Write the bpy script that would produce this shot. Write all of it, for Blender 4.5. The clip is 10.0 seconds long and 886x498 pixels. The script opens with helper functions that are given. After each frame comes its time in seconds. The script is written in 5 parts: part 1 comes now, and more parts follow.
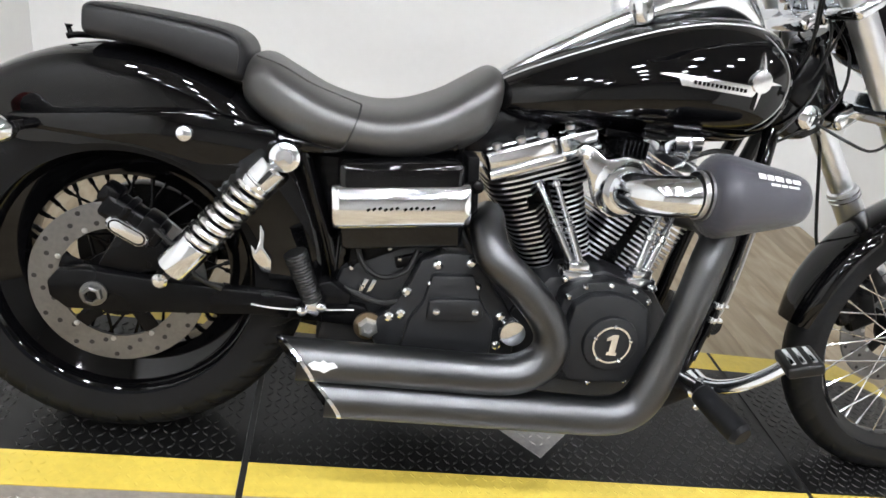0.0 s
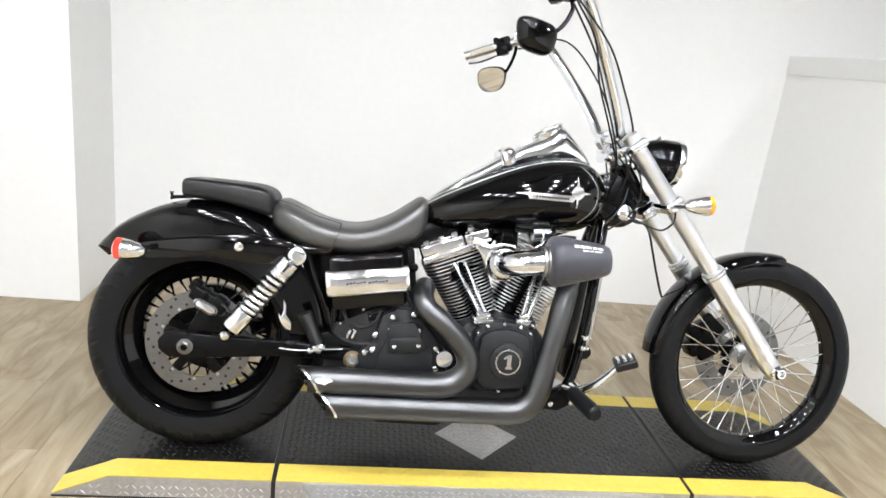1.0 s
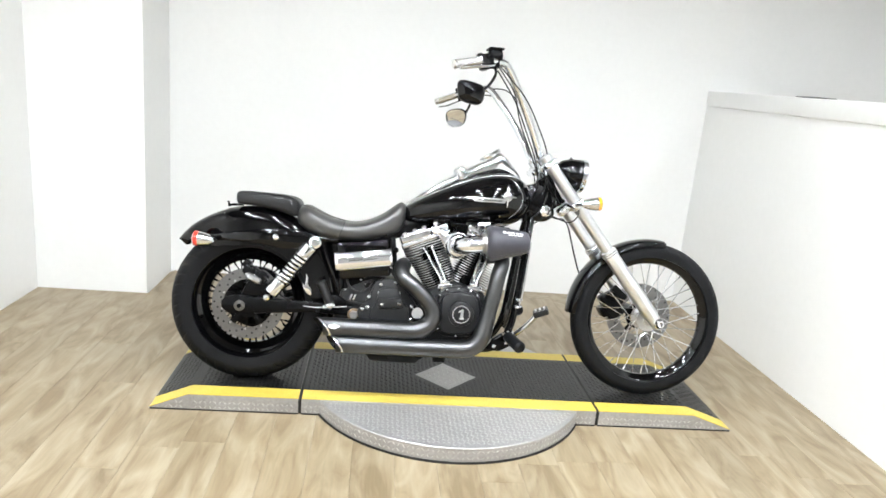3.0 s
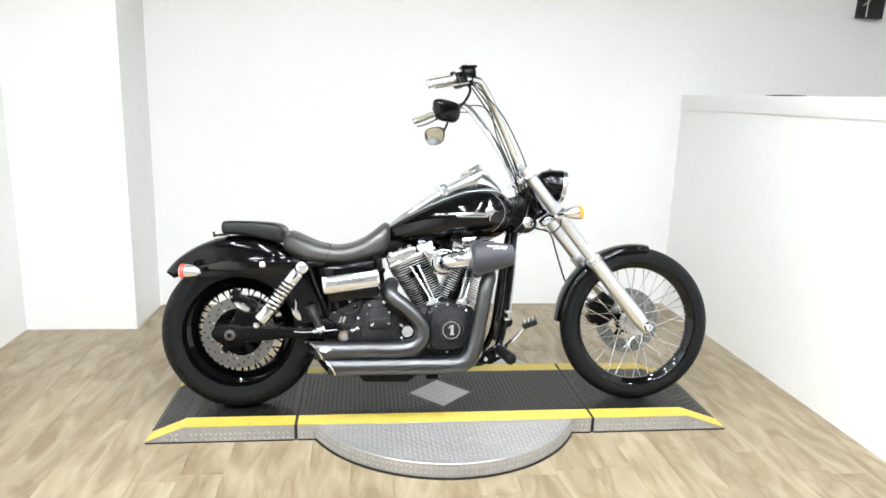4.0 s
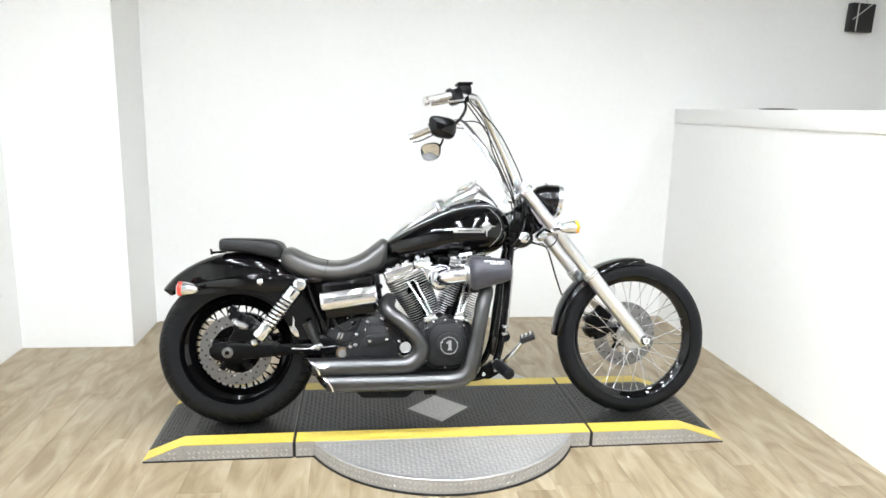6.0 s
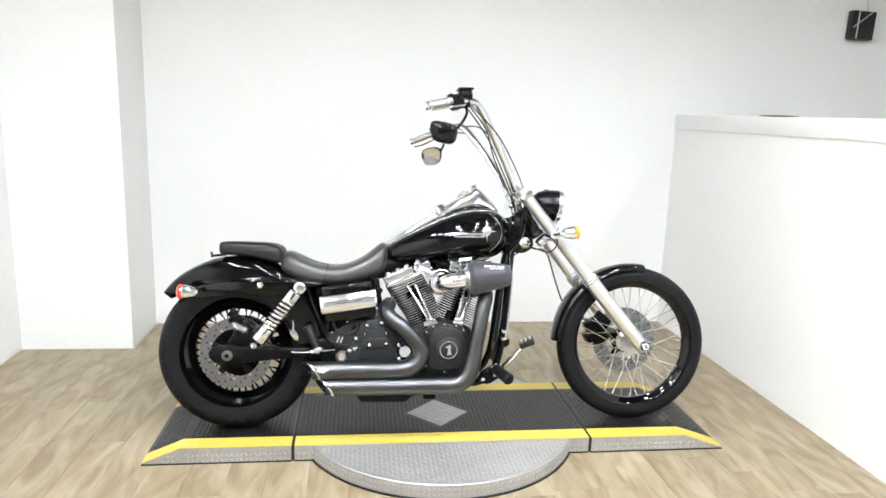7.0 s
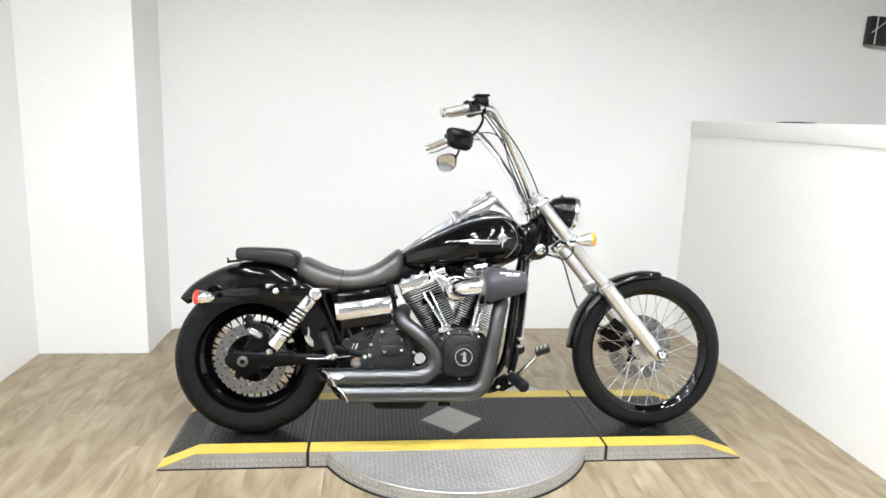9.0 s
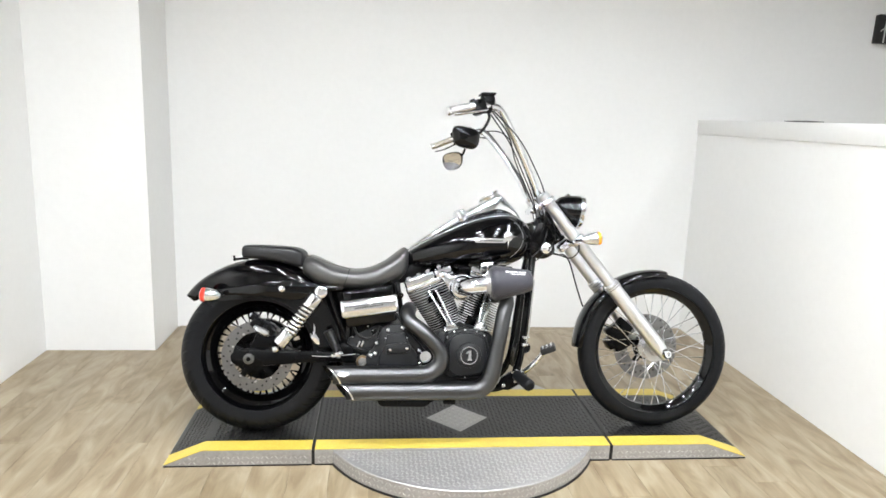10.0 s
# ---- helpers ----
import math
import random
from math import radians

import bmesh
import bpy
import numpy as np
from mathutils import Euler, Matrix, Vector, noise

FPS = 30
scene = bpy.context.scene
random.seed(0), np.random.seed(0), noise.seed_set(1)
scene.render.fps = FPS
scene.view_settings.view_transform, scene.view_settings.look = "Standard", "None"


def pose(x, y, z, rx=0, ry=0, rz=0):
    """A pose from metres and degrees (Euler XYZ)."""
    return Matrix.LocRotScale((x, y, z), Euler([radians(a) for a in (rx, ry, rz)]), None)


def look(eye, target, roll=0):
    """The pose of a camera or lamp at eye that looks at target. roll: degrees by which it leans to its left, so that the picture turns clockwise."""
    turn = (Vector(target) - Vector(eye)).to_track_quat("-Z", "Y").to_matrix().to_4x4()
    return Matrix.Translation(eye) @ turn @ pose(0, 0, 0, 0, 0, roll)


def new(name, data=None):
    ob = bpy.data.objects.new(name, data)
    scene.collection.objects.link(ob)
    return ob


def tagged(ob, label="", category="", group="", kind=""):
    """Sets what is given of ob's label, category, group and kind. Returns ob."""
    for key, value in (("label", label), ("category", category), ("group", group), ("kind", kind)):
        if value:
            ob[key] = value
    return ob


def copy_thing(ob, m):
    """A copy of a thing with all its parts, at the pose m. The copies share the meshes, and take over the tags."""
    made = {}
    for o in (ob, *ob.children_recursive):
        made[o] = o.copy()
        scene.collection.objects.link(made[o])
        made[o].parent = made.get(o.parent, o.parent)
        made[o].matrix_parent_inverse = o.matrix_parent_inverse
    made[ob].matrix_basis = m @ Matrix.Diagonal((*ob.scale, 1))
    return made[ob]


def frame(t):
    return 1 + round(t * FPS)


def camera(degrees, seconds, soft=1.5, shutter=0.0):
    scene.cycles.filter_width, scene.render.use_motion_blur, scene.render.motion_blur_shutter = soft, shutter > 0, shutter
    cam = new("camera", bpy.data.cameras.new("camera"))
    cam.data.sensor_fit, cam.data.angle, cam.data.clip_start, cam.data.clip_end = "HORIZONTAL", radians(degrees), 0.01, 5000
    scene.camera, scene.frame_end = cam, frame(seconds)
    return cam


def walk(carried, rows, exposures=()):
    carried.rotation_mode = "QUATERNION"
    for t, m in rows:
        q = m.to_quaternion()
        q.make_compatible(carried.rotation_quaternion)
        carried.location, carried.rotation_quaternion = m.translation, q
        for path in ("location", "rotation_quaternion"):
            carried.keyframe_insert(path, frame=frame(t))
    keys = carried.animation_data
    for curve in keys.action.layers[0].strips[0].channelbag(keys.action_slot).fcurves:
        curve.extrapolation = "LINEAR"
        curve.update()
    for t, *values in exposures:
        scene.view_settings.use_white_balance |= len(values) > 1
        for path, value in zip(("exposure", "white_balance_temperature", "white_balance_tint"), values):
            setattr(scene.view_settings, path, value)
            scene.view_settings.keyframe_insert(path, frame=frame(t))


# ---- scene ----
cam = camera(65.7, 10.0, soft=1.6)
PATH = [
    (0, (-0.517, -1.5, 1.09), (-0.152, 0.237, 0.168), 12.2),
    (0.1, (-0.507, -1.575, 1.105), (-0.190, 0.171, 0.183), 10.0),
    (0.2, (-0.502, -1.648, 1.115), (-0.171, 0.137, 0.276), 7.1),
    (0.3, (-0.487, -1.724, 1.136), (-0.179, 0.095, 0.363), 4.8),
    (0.4, (-0.477, -1.799, 1.151), (-0.132, 0.035, 0.431), 4.8),
    (0.5, (-0.468, -1.874, 1.167), (-0.129, -0.044, 0.436), 4.5),
    (0.6, (-0.460, -1.950, 1.183), (-0.176, -0.102, 0.472), 4.4),
    (0.7, (-0.452, -2.027, 1.199), (-0.195, -0.161, 0.526), 3.7),
    (0.8, (-0.446, -2.1, 1.212), (-0.209, -0.211, 0.599), 3.7),
    (0.9, (-0.439, -2.179, 1.232), (-0.194, -0.277, 0.663), 5.0),
    (1, (-0.433, -2.252, 1.248), (-0.174, -0.349, 0.689), 6.6),
    (1.1, (-0.428, -2.323, 1.264), (-0.173, -0.437, 0.649), 6.8),
    (1.2, (-0.423, -2.393, 1.281), (-0.180, -0.499, 0.686), 6.3),
    (1.3, (-0.420, -2.461, 1.297), (-0.185, -0.552, 0.749), 5.4),
    (1.4, (-0.416, -2.527, 1.312), (-0.170, -0.601, 0.832), 5.2),
    (1.5, (-0.414, -2.589, 1.325), (-0.148, -0.659, 0.871), 4.6),
    (1.6, (-0.413, -2.648, 1.335), (-0.134, -0.716, 0.901), 4.0),
    (1.7, (-0.418, -2.705, 1.348), (-0.13, -0.776, 0.904), 4.0),
    (1.8, (-0.415, -2.759, 1.350), (-0.161, -0.829, 0.891), 3.9),
    (1.9, (-0.415, -2.810, 1.355), (-0.160, -0.882, 0.892), 5.2),
    (2, (-0.412, -2.859, 1.359), (-0.167, -0.929, 0.894), 4.6),
    (2.2, (-0.396, -2.945, 1.360), (-0.139, -1.016, 0.898), 4.4),
    (2.4, (-0.374, -3.022, 1.356), (-0.138, -1.097, 0.867), 5.3),
    (2.5, (-0.363, -3.061, 1.354), (-0.133, -1.137, 0.856), 5.7),
    (2.7, (-0.363, -3.095, 1.353), (-0.149, -1.169, 0.859), 5.9),
    (3.8, (-0.348, -3.143, 1.362), (-0.118, -1.211, 0.901), 2.4),
    (4, (-0.345, -3.144, 1.361), (-0.11, -1.207, 0.921), 1.9),
    (4.5, (-0.347, -3.146, 1.366), (-0.103, -1.206, 0.947), 2.1),
    (5, (-0.357, -3.15, 1.37), (-0.113, -1.209, 0.954), 1.9),
    (5.5, (-0.353, -3.15, 1.372), (-0.106, -1.208, 0.962), 1.4),
    (7, (-0.354, -3.153, 1.38), (-0.106, -1.208, 0.986), 1.9),
    (7.5, (-0.356, -3.154, 1.379), (-0.113, -1.207, 0.994), 1.9),
    (8, (-0.357, -3.149, 1.382), (-0.13, -1.198, 1.005), 1.5),
    (8.5, (-0.362, -3.149, 1.379), (-0.134, -1.198, 1.002), 1.9),
    (9, (-0.37, -3.146, 1.384), (-0.155, -1.194, 1.004), 1.9),
    (9.5, (-0.369, -3.146, 1.386), (-0.159, -1.195, 1.003), 1.7),
    (10, (-0.371, -3.146, 1.384), (-0.172, -1.194, 0.999), 2.0),
]
walk(cam, [(t, look(eye, target, roll)) for t, eye, target, roll in PATH],
     exposures=[(0, -0.48, 6550, 14), (0.5, -0.31, 6620, 14), (1, -0.2, 6600, 13), (2, -0.14, 6560, 12), (4, -0.08, 6500, 10), (7, -0.1, 6500, 11), (8.5, -0.17, 6580, 12), (10, -0.23, 6580, 12)])

# ---- world and light ----
world = bpy.data.worlds.new("world")
scene.world = world
world.use_nodes = True
world.node_tree.nodes["Background"].inputs[0].default_value = (0.9, 0.93, 1.0, 1)
world.node_tree.nodes["Background"].inputs[1].default_value = 0.05
LAMP = 485.0


# ---- materials ----
def material(name, base, rough=0.5, metal=0.0, grain=0.0, scale=60.0, wear=0.15, wear_scale=6.0, bump=0.0, bump_scale=200.0,
             coat=0.0, ior=1.5, stretch=(1, 1, 1), tint=None, per_object=0.0, sheen=0.0, emit=0.0, rough_wear=0.08, spec=0.5):
    m = bpy.data.materials.new(name)
    m.use_nodes = True
    nt = m.node_tree
    b = nt.nodes["Principled BSDF"]
    b.inputs["Metallic"].default_value = metal
    b.inputs["IOR"].default_value = ior
    b.inputs["Coat Weight"].default_value = coat
    b.inputs["Specular IOR Level"].default_value = spec
    b.inputs["Coat Roughness"].default_value = 0.03
    b.inputs["Sheen Weight"].default_value = sheen
    tc = nt.nodes.new("ShaderNodeTexCoord")
    mp = nt.nodes.new("ShaderNodeMapping")
    mp.inputs["Scale"].default_value = stretch
    nt.links.new(tc.outputs["Object"], mp.inputs[0])

    def noise_tex(sc, detail):
        n = nt.nodes.new("ShaderNodeTexNoise")
        n.inputs["Scale"].default_value = sc
        n.inputs["Detail"].default_value = detail
        nt.links.new(mp.outputs[0], n.inputs["Vector"])
        return n

    big, fine = noise_tex(wear_scale, 3), noise_tex(scale, 4)
    dark = tuple(c * (1 - wear) for c in (tint or base))
    mix = nt.nodes.new("ShaderNodeMix")
    mix.data_type = "RGBA"
    mix.inputs["A"].default_value = (*dark, 1)
    mix.inputs["B"].default_value = (*base, 1)
    nt.links.new(big.outputs["Fac"], mix.inputs["Factor"])
    out = mix.outputs["Result"]
    if grain:
        g = nt.nodes.new("ShaderNodeMix")
        g.data_type = "RGBA"
        g.blend_type = "MULTIPLY"
        ramp = nt.nodes.new("ShaderNodeMapRange")
        ramp.inputs["From Min"].default_value, ramp.inputs["From Max"].default_value = 0.3, 0.7
        ramp.inputs["To Min"].default_value, ramp.inputs["To Max"].default_value = 1 - grain, 1
        nt.links.new(fine.outputs["Fac"], ramp.inputs["Value"])
        g.inputs["Factor"].default_value = 1
        nt.links.new(out, g.inputs["A"])
        nt.links.new(ramp.outputs[0], g.inputs["B"])
        out = g.outputs["Result"]
    if per_object:
        oi = nt.nodes.new("ShaderNodeObjectInfo")
        hsv = nt.nodes.new("ShaderNodeHueSaturation")
        r2 = nt.nodes.new("ShaderNodeMapRange")
        r2.inputs["To Min"].default_value, r2.inputs["To Max"].default_value = 1 - per_object, 1 + per_object
        nt.links.new(oi.outputs["Random"], r2.inputs["Value"])
        nt.links.new(r2.outputs[0], hsv.inputs["Value"])
        nt.links.new(out, hsv.inputs["Color"])
        out = hsv.outputs["Color"]
    nt.links.new(out, b.inputs["Base Color"])
    rr = nt.nodes.new("ShaderNodeMapRange")
    rr.inputs["To Min"].default_value, rr.inputs["To Max"].default_value = max(rough - rough_wear * rough, 0.01), min(rough + rough_wear * 2 * rough, 1)
    nt.links.new(big.outputs["Fac"], rr.inputs["Value"])
    nt.links.new(rr.outputs[0], b.inputs["Roughness"])
    if bump:
        bn = nt.nodes.new("ShaderNodeBump")
        bn.inputs["Strength"].default_value = bump
        bn.inputs["Distance"].default_value = 0.002
        n3 = noise_tex(bump_scale, 3)
        nt.links.new(n3.outputs["Fac"], bn.inputs["Height"])
        nt.links.new(bn.outputs[0], b.inputs["Normal"])
    if emit:
        b.inputs["Emission Color"].default_value = (*base, 1)
        b.inputs["Emission Strength"].default_value = emit
    return m


def glass_material(name, colour, rough=0.05):
    m = bpy.data.materials.new(name)
    m.use_nodes = True
    b = m.node_tree.nodes["Principled BSDF"]
    b.inputs["Base Color"].default_value = (*colour, 1)
    b.inputs["Roughness"].default_value = rough
    b.inputs["Transmission Weight"].default_value = 0.6
    return m


GLOSS = material("black_gloss_paint", (0.002, 0.002, 0.0023), 0.035, coat=0.1, wear=0.2, rough_wear=0.3, spec=0.28)
SATIN = material("black_satin_paint", (0.003, 0.003, 0.0034), 0.26, wear=0.3, grain=0.2, scale=300, spec=0.12)
WRINKLE = material("black_wrinkle_paint", (0.0128, 0.0134, 0.0148), 0.38, bump=0.3, bump_scale=900, wear=0.3, spec=0.26)
CHROME = material("chrome", (0.86, 0.885, 0.92), 0.085, 1.0, wear=0.1, wear_scale=25, rough_wear=0.5)
SPRING = material("bright_spring_steel", (0.88, 0.88, 0.88), 0.22, 1.0, wear=0.1)
ALLOY = material("polished_fork_alloy", (0.87, 0.885, 0.91), 0.34, 1.0, wear=0.08, grain=0.05, scale=120, stretch=(1, 1, 8))
STEEL = material("machined_steel", (0.6, 0.6, 0.6), 0.3, 1.0, wear=0.2, grain=0.1, scale=200)
DISC = material("brake_disc_steel", (0.25, 0.248, 0.246), 0.34, 1.0, wear=0.4, wear_scale=20, grain=0.15, scale=150)
FIN = material("machined_fin_edge", (0.76, 0.78, 0.82), 0.28, 1.0, wear=0.15)
PIPE = material("black_ceramic_exhaust", (0.13, 0.132, 0.136), 0.34, 1.0, wear=0.4, wear_scale=9, grain=0.12, scale=400)
LEATHER = material("black_leather", (0.05, 0.0485, 0.047), 0.36, bump=0.12, bump_scale=450, wear=0.5, wear_scale=10, grain=0.2, scale=250, spec=0.95)
VINYL = material("black_pillion_vinyl", (0.013, 0.013, 0.0142), 0.4, bump=0.2, bump_scale=600, wear=0.25, wear_scale=12, spec=0.35)
RUBBER = material("tyre_rubber", (0.0075, 0.008, 0.0094), 0.45, bump=0.15, bump_scale=500, wear=0.4, wear_scale=14, grain=0.25, scale=180, spec=0.17)
HOSE = material("cable_sheath", (0.006, 0.006, 0.006), 0.4, spec=0.3)
FABRIC = material("grey_filter_sock", (0.039, 0.039, 0.053), 0.36, bump=0.4, bump_scale=900, wear=0.2, grain=0.2, scale=500, sheen=0.2)
MARK = material("silver_print", (0.72, 0.72, 0.72), 0.4, wear=0.15)
DIAL = material("dark_dial", (0.05, 0.05, 0.05), 0.2, coat=0.6)
BRASS = material("tarnished_brass", (0.36, 0.27, 0.18), 0.35, 1.0, wear=0.4, wear_scale=40)
RED = material("red_lens", (0.85, 0.05, 0.03), 0.1, coat=0.8)
AMBER = material("amber_lens", (0.9, 0.35, 0.02), 0.1, coat=0.8)
CLEAR = glass_material("headlamp_glass", (0.95, 0.97, 1.0))
MIRROR = material("mirror_glass", (0.74, 0.75, 0.77), 0.02, 1.0, wear=0.02)
PLATE = material("aluminium_tread_plate", (0.5, 0.49, 0.48), 0.42, 0.6, wear=0.25, grain=0.2, scale=90, wear_scale=6)
POLISHED = material("polished_tread_top", (0.63, 0.62, 0.61), 0.36, 0.7, wear=0.2, grain=0.1, scale=120)
MAT_BLACK = material("black_tread_coating", (0.005, 0.005, 0.005), 0.32, wear=0.35, grain=0.3, scale=70, wear_scale=5, bump=0.15, bump_scale=350, spec=0.4)
YELLOW = material("yellow_safety_paint", (0.67, 0.505, 0.085), 0.42, wear=0.14, grain=0.12, scale=60, wear_scale=8)
GAP_BLACK = material("black_gap", (0.006, 0.006, 0.006), 0.6)
WALL = material("white_wall_paint", (0.86, 0.86, 0.85), 0.5, wear=0.04, wear_scale=1.3, grain=0.02, scale=30, bump=0.05, bump_scale=150)
# for the unseen wall behind the camera, its grey set for the reflections
UNSEEN_WALL = material("grey_unseen_wall", (0.55, 0.54, 0.525), 0.6, wear=0.3, wear_scale=0.8)
STRIPE = material("silver_pinstripe", (0.45, 0.45, 0.45), 0.3, 0.7)
CEIL = material("grey_ceiling_paint", (0.3, 0.295, 0.29), 0.7, wear=0.2, wear_scale=1.5)
TRIM = material("white_lamp_trim", (0.75, 0.75, 0.74), 0.5)
BOARD = material("black_box_paint", (0.01, 0.01, 0.01), 0.4)
CORD = material("pale_cord", (0.6, 0.6, 0.58), 0.5)
LED = material("lit_diffuser", (0.908, 0.965, 1.0), 0.5, wear=0.0, emit=LAMP)


def oak_material():
    m = bpy.data.materials.new("pale_oak_laminate")
    m.use_nodes = True
    nt = m.node_tree
    b = nt.nodes["Principled BSDF"]
    tc = nt.nodes.new("ShaderNodeTexCoord")
    oi = nt.nodes.new("ShaderNodeObjectInfo")
    shift = nt.nodes.new("ShaderNodeVectorMath")
    shift.operation = "MULTIPLY_ADD"
    nt.links.new(oi.outputs["Random"], shift.inputs[0])
    shift.inputs[1].default_value = (37, 91, 13)
    nt.links.new(tc.outputs["Object"], shift.inputs[2])

    def streak(sx, sy, sc, detail, dist):
        mp = nt.nodes.new("ShaderNodeMapping")
        mp.inputs["Scale"].default_value = (sx, sy, 1)
        nt.links.new(shift.outputs[0], mp.inputs[0])
        n = nt.nodes.new("ShaderNodeTexNoise")
        n.inputs["Scale"].default_value, n.inputs["Detail"].default_value, n.inputs["Distortion"].default_value = sc, detail, dist
        nt.links.new(mp.outputs[0], n.inputs["Vector"])
        return n

    broad, fine = streak(1, 0.24, 11, 5, 1.3), streak(1, 0.05, 120, 3, 0.2)
    ramp = nt.nodes.new("ShaderNodeValToRGB")
    ramp.color_ramp.elements[0].position, ramp.color_ramp.elements[1].position = 0.34, 0.68
    ramp.color_ramp.elements[0].color = (0.2, 0.148, 0.085, 1)
    ramp.color_ramp.elements[1].color = (0.355, 0.294, 0.203, 1)
    mid = ramp.color_ramp.elements.new(0.5)
    mid.color = (0.28, 0.22, 0.14, 1)
    nt.links.new(broad.outputs["Fac"], ramp.inputs[0])
    mul = nt.nodes.new("ShaderNodeMix")
    mul.data_type, mul.blend_type = "RGBA", "MULTIPLY"
    mul.inputs["Factor"].default_value = 1
    mr = nt.nodes.new("ShaderNodeMapRange")
    mr.inputs["From Min"].default_value, mr.inputs["From Max"].default_value = 0.3, 0.7
    mr.inputs["To Min"].default_value, mr.inputs["To Max"].default_value = 0.92, 1.03
    nt.links.new(fine.outputs["Fac"], mr.inputs[0])
    nt.links.new(ramp.outputs[0], mul.inputs["A"])
    nt.links.new(mr.outputs[0], mul.inputs["B"])
    hsv = nt.nodes.new("ShaderNodeHueSaturation")
    r2 = nt.nodes.new("ShaderNodeMapRange")
    r2.inputs["To Min"].default_value, r2.inputs["To Max"].default_value = 0.95, 1.05
    nt.links.new(oi.outputs["Random"], r2.inputs[0])
    nt.links.new(r2.outputs[0], hsv.inputs["Value"])
    nt.links.new(mul.outputs["Result"], hsv.inputs["Color"])
    nt.links.new(hsv.outputs[0], b.inputs["Base Color"])
    b.inputs["Roughness"].default_value = 0.38
    bn = nt.nodes.new("ShaderNodeBump")
    bn.inputs["Strength"].default_value, bn.inputs["Distance"].default_value = 0.15, 0.001
    nt.links.new(fine.outputs["Fac"], bn.inputs["Height"])
    nt.links.new(bn.outputs[0], b.inputs["Normal"])
    return m


OAK = oak_material()


# ---- mesh helpers ----
def finish(name, bm, mats, parent=None, label="", smooth=True, angle=35):
    bmesh.ops.remove_doubles(bm, verts=bm.verts[:], dist=1e-6)
    bmesh.ops.recalc_face_normals(bm, faces=bm.faces[:])
    if smooth:
        for f in bm.faces:
            f.smooth = True
        for e in bm.edges:
            if len(e.link_faces) == 2 and e.calc_face_angle() > radians(angle):
                e.smooth = False
    me = bpy.data.meshes.new(name)
    bm.to_mesh(me)
    bm.free()
    for m in (mats if isinstance(mats, (list, tuple)) else [mats]):
        me.materials.append(m)
    ob = new(name, me)
    if parent is not None:
        ob.parent = parent
    return tagged(ob, label) if label else ob


def part(name, bm, mats, parent, label="", angle=35):
    return finish(name, bm, mats, parent, label, angle=angle)


def V(*a):
    return Vector(a)


def smooth_path(pts, n=6):
    pts = [Vector(p) for p in pts]
    out = []
    for i in range(len(pts) - 1):
        p0, p1, p2, p3 = pts[max(i - 1, 0)], pts[i], pts[i + 1], pts[min(i + 2, len(pts) - 1)]
        for k in range(n):
            t = k / n
            out.append(0.5 * (2 * p1 + (p2 - p0) * t + (2 * p0 - 5 * p1 + 4 * p2 - p3) * t * t + (3 * p1 - p0 - 3 * p2 + p3) * t ** 3))
    out.append(pts[-1])
    return out


def skin(bm, rings, closed=True, caps=True, mat=0):
    vs = [[bm.verts.new(p) for p in r] for r in rings]
    n = len(vs[0])
    for a, b in zip(vs, vs[1:]):
        for i in range(n if closed else n - 1):
            j = (i + 1) % n
            f = bm.faces.new((a[i], a[j], b[j], b[i]))
            f.material_index = mat
    if caps and closed:
        for r in (vs[0][::-1], vs[-1]):
            bm.faces.new(r).material_index = mat
    return vs


def tube(bm, pts, r, seg=12, caps=True, mat=0, flat=1.0):
    pts = [Vector(p) for p in pts]
    rs = r if isinstance(r, (list, tuple)) else [r] * len(pts)
    d = (pts[1] - pts[0]).normalized()
    a = d.orthogonal().normalized()
    rings = []
    for i, p in enumerate(pts):
        nd = (pts[min(i + 1, len(pts) - 1)] - pts[max(i - 1, 0)]).normalized()
        a = d.rotation_difference(nd) @ a
        d = nd
        a = (a - d * a.dot(d)).normalized()
        b = d.cross(a)
        rings.append([p + (a * math.cos(2 * math.pi * k / seg) + b * flat * math.sin(2 * math.pi * k / seg)) * rs[i] for k in range(seg)])
    return skin(bm, rings, True, caps, mat)


def lathe(bm, profile, centre, axis, seg=32, mat=0, closed=False, caps=True):
    """profile: (radius, along the axis) pairs, turned round the axis through centre."""
    axis = Vector(axis).normalized()
    a = axis.orthogonal().normalized()
    b = axis.cross(a)
    c = Vector(centre)
    prof = list(profile) + ([profile[0]] if closed else [])
    rings = [[c + axis * h + (a * math.cos(2 * math.pi * k / seg) + b * math.sin(2 * math.pi * k / seg)) * max(r, 1e-5) for k in range(seg)] for r, h in prof]
    return skin(bm, rings, True, caps and not closed, mat)


def prism(bm, outline, u0, u1, bevel=0.004, mat=0):
    """An outline in (x, z), extruded across from u0 to u1, with bevelled edges."""
    b2 = bmesh.new()
    lo = [b2.verts.new((x, u0, z)) for x, z in outline]
    hi = [b2.verts.new((x, u1, z)) for x, z in outline]
    n = len(lo)
    for i in range(n):
        b2.faces.new((lo[i], lo[(i + 1) % n], hi[(i + 1) % n], hi[i]))
    b2.faces.new(lo[::-1])
    b2.faces.new(hi)
    bmesh.ops.recalc_face_normals(b2, faces=b2.faces[:])
    if bevel:
        bmesh.ops.bevel(b2, geom=b2.edges[:], offset=bevel, segments=2, affect="EDGES", profile=0.5, clamp_overlap=True)
    join(bm, b2, mat)


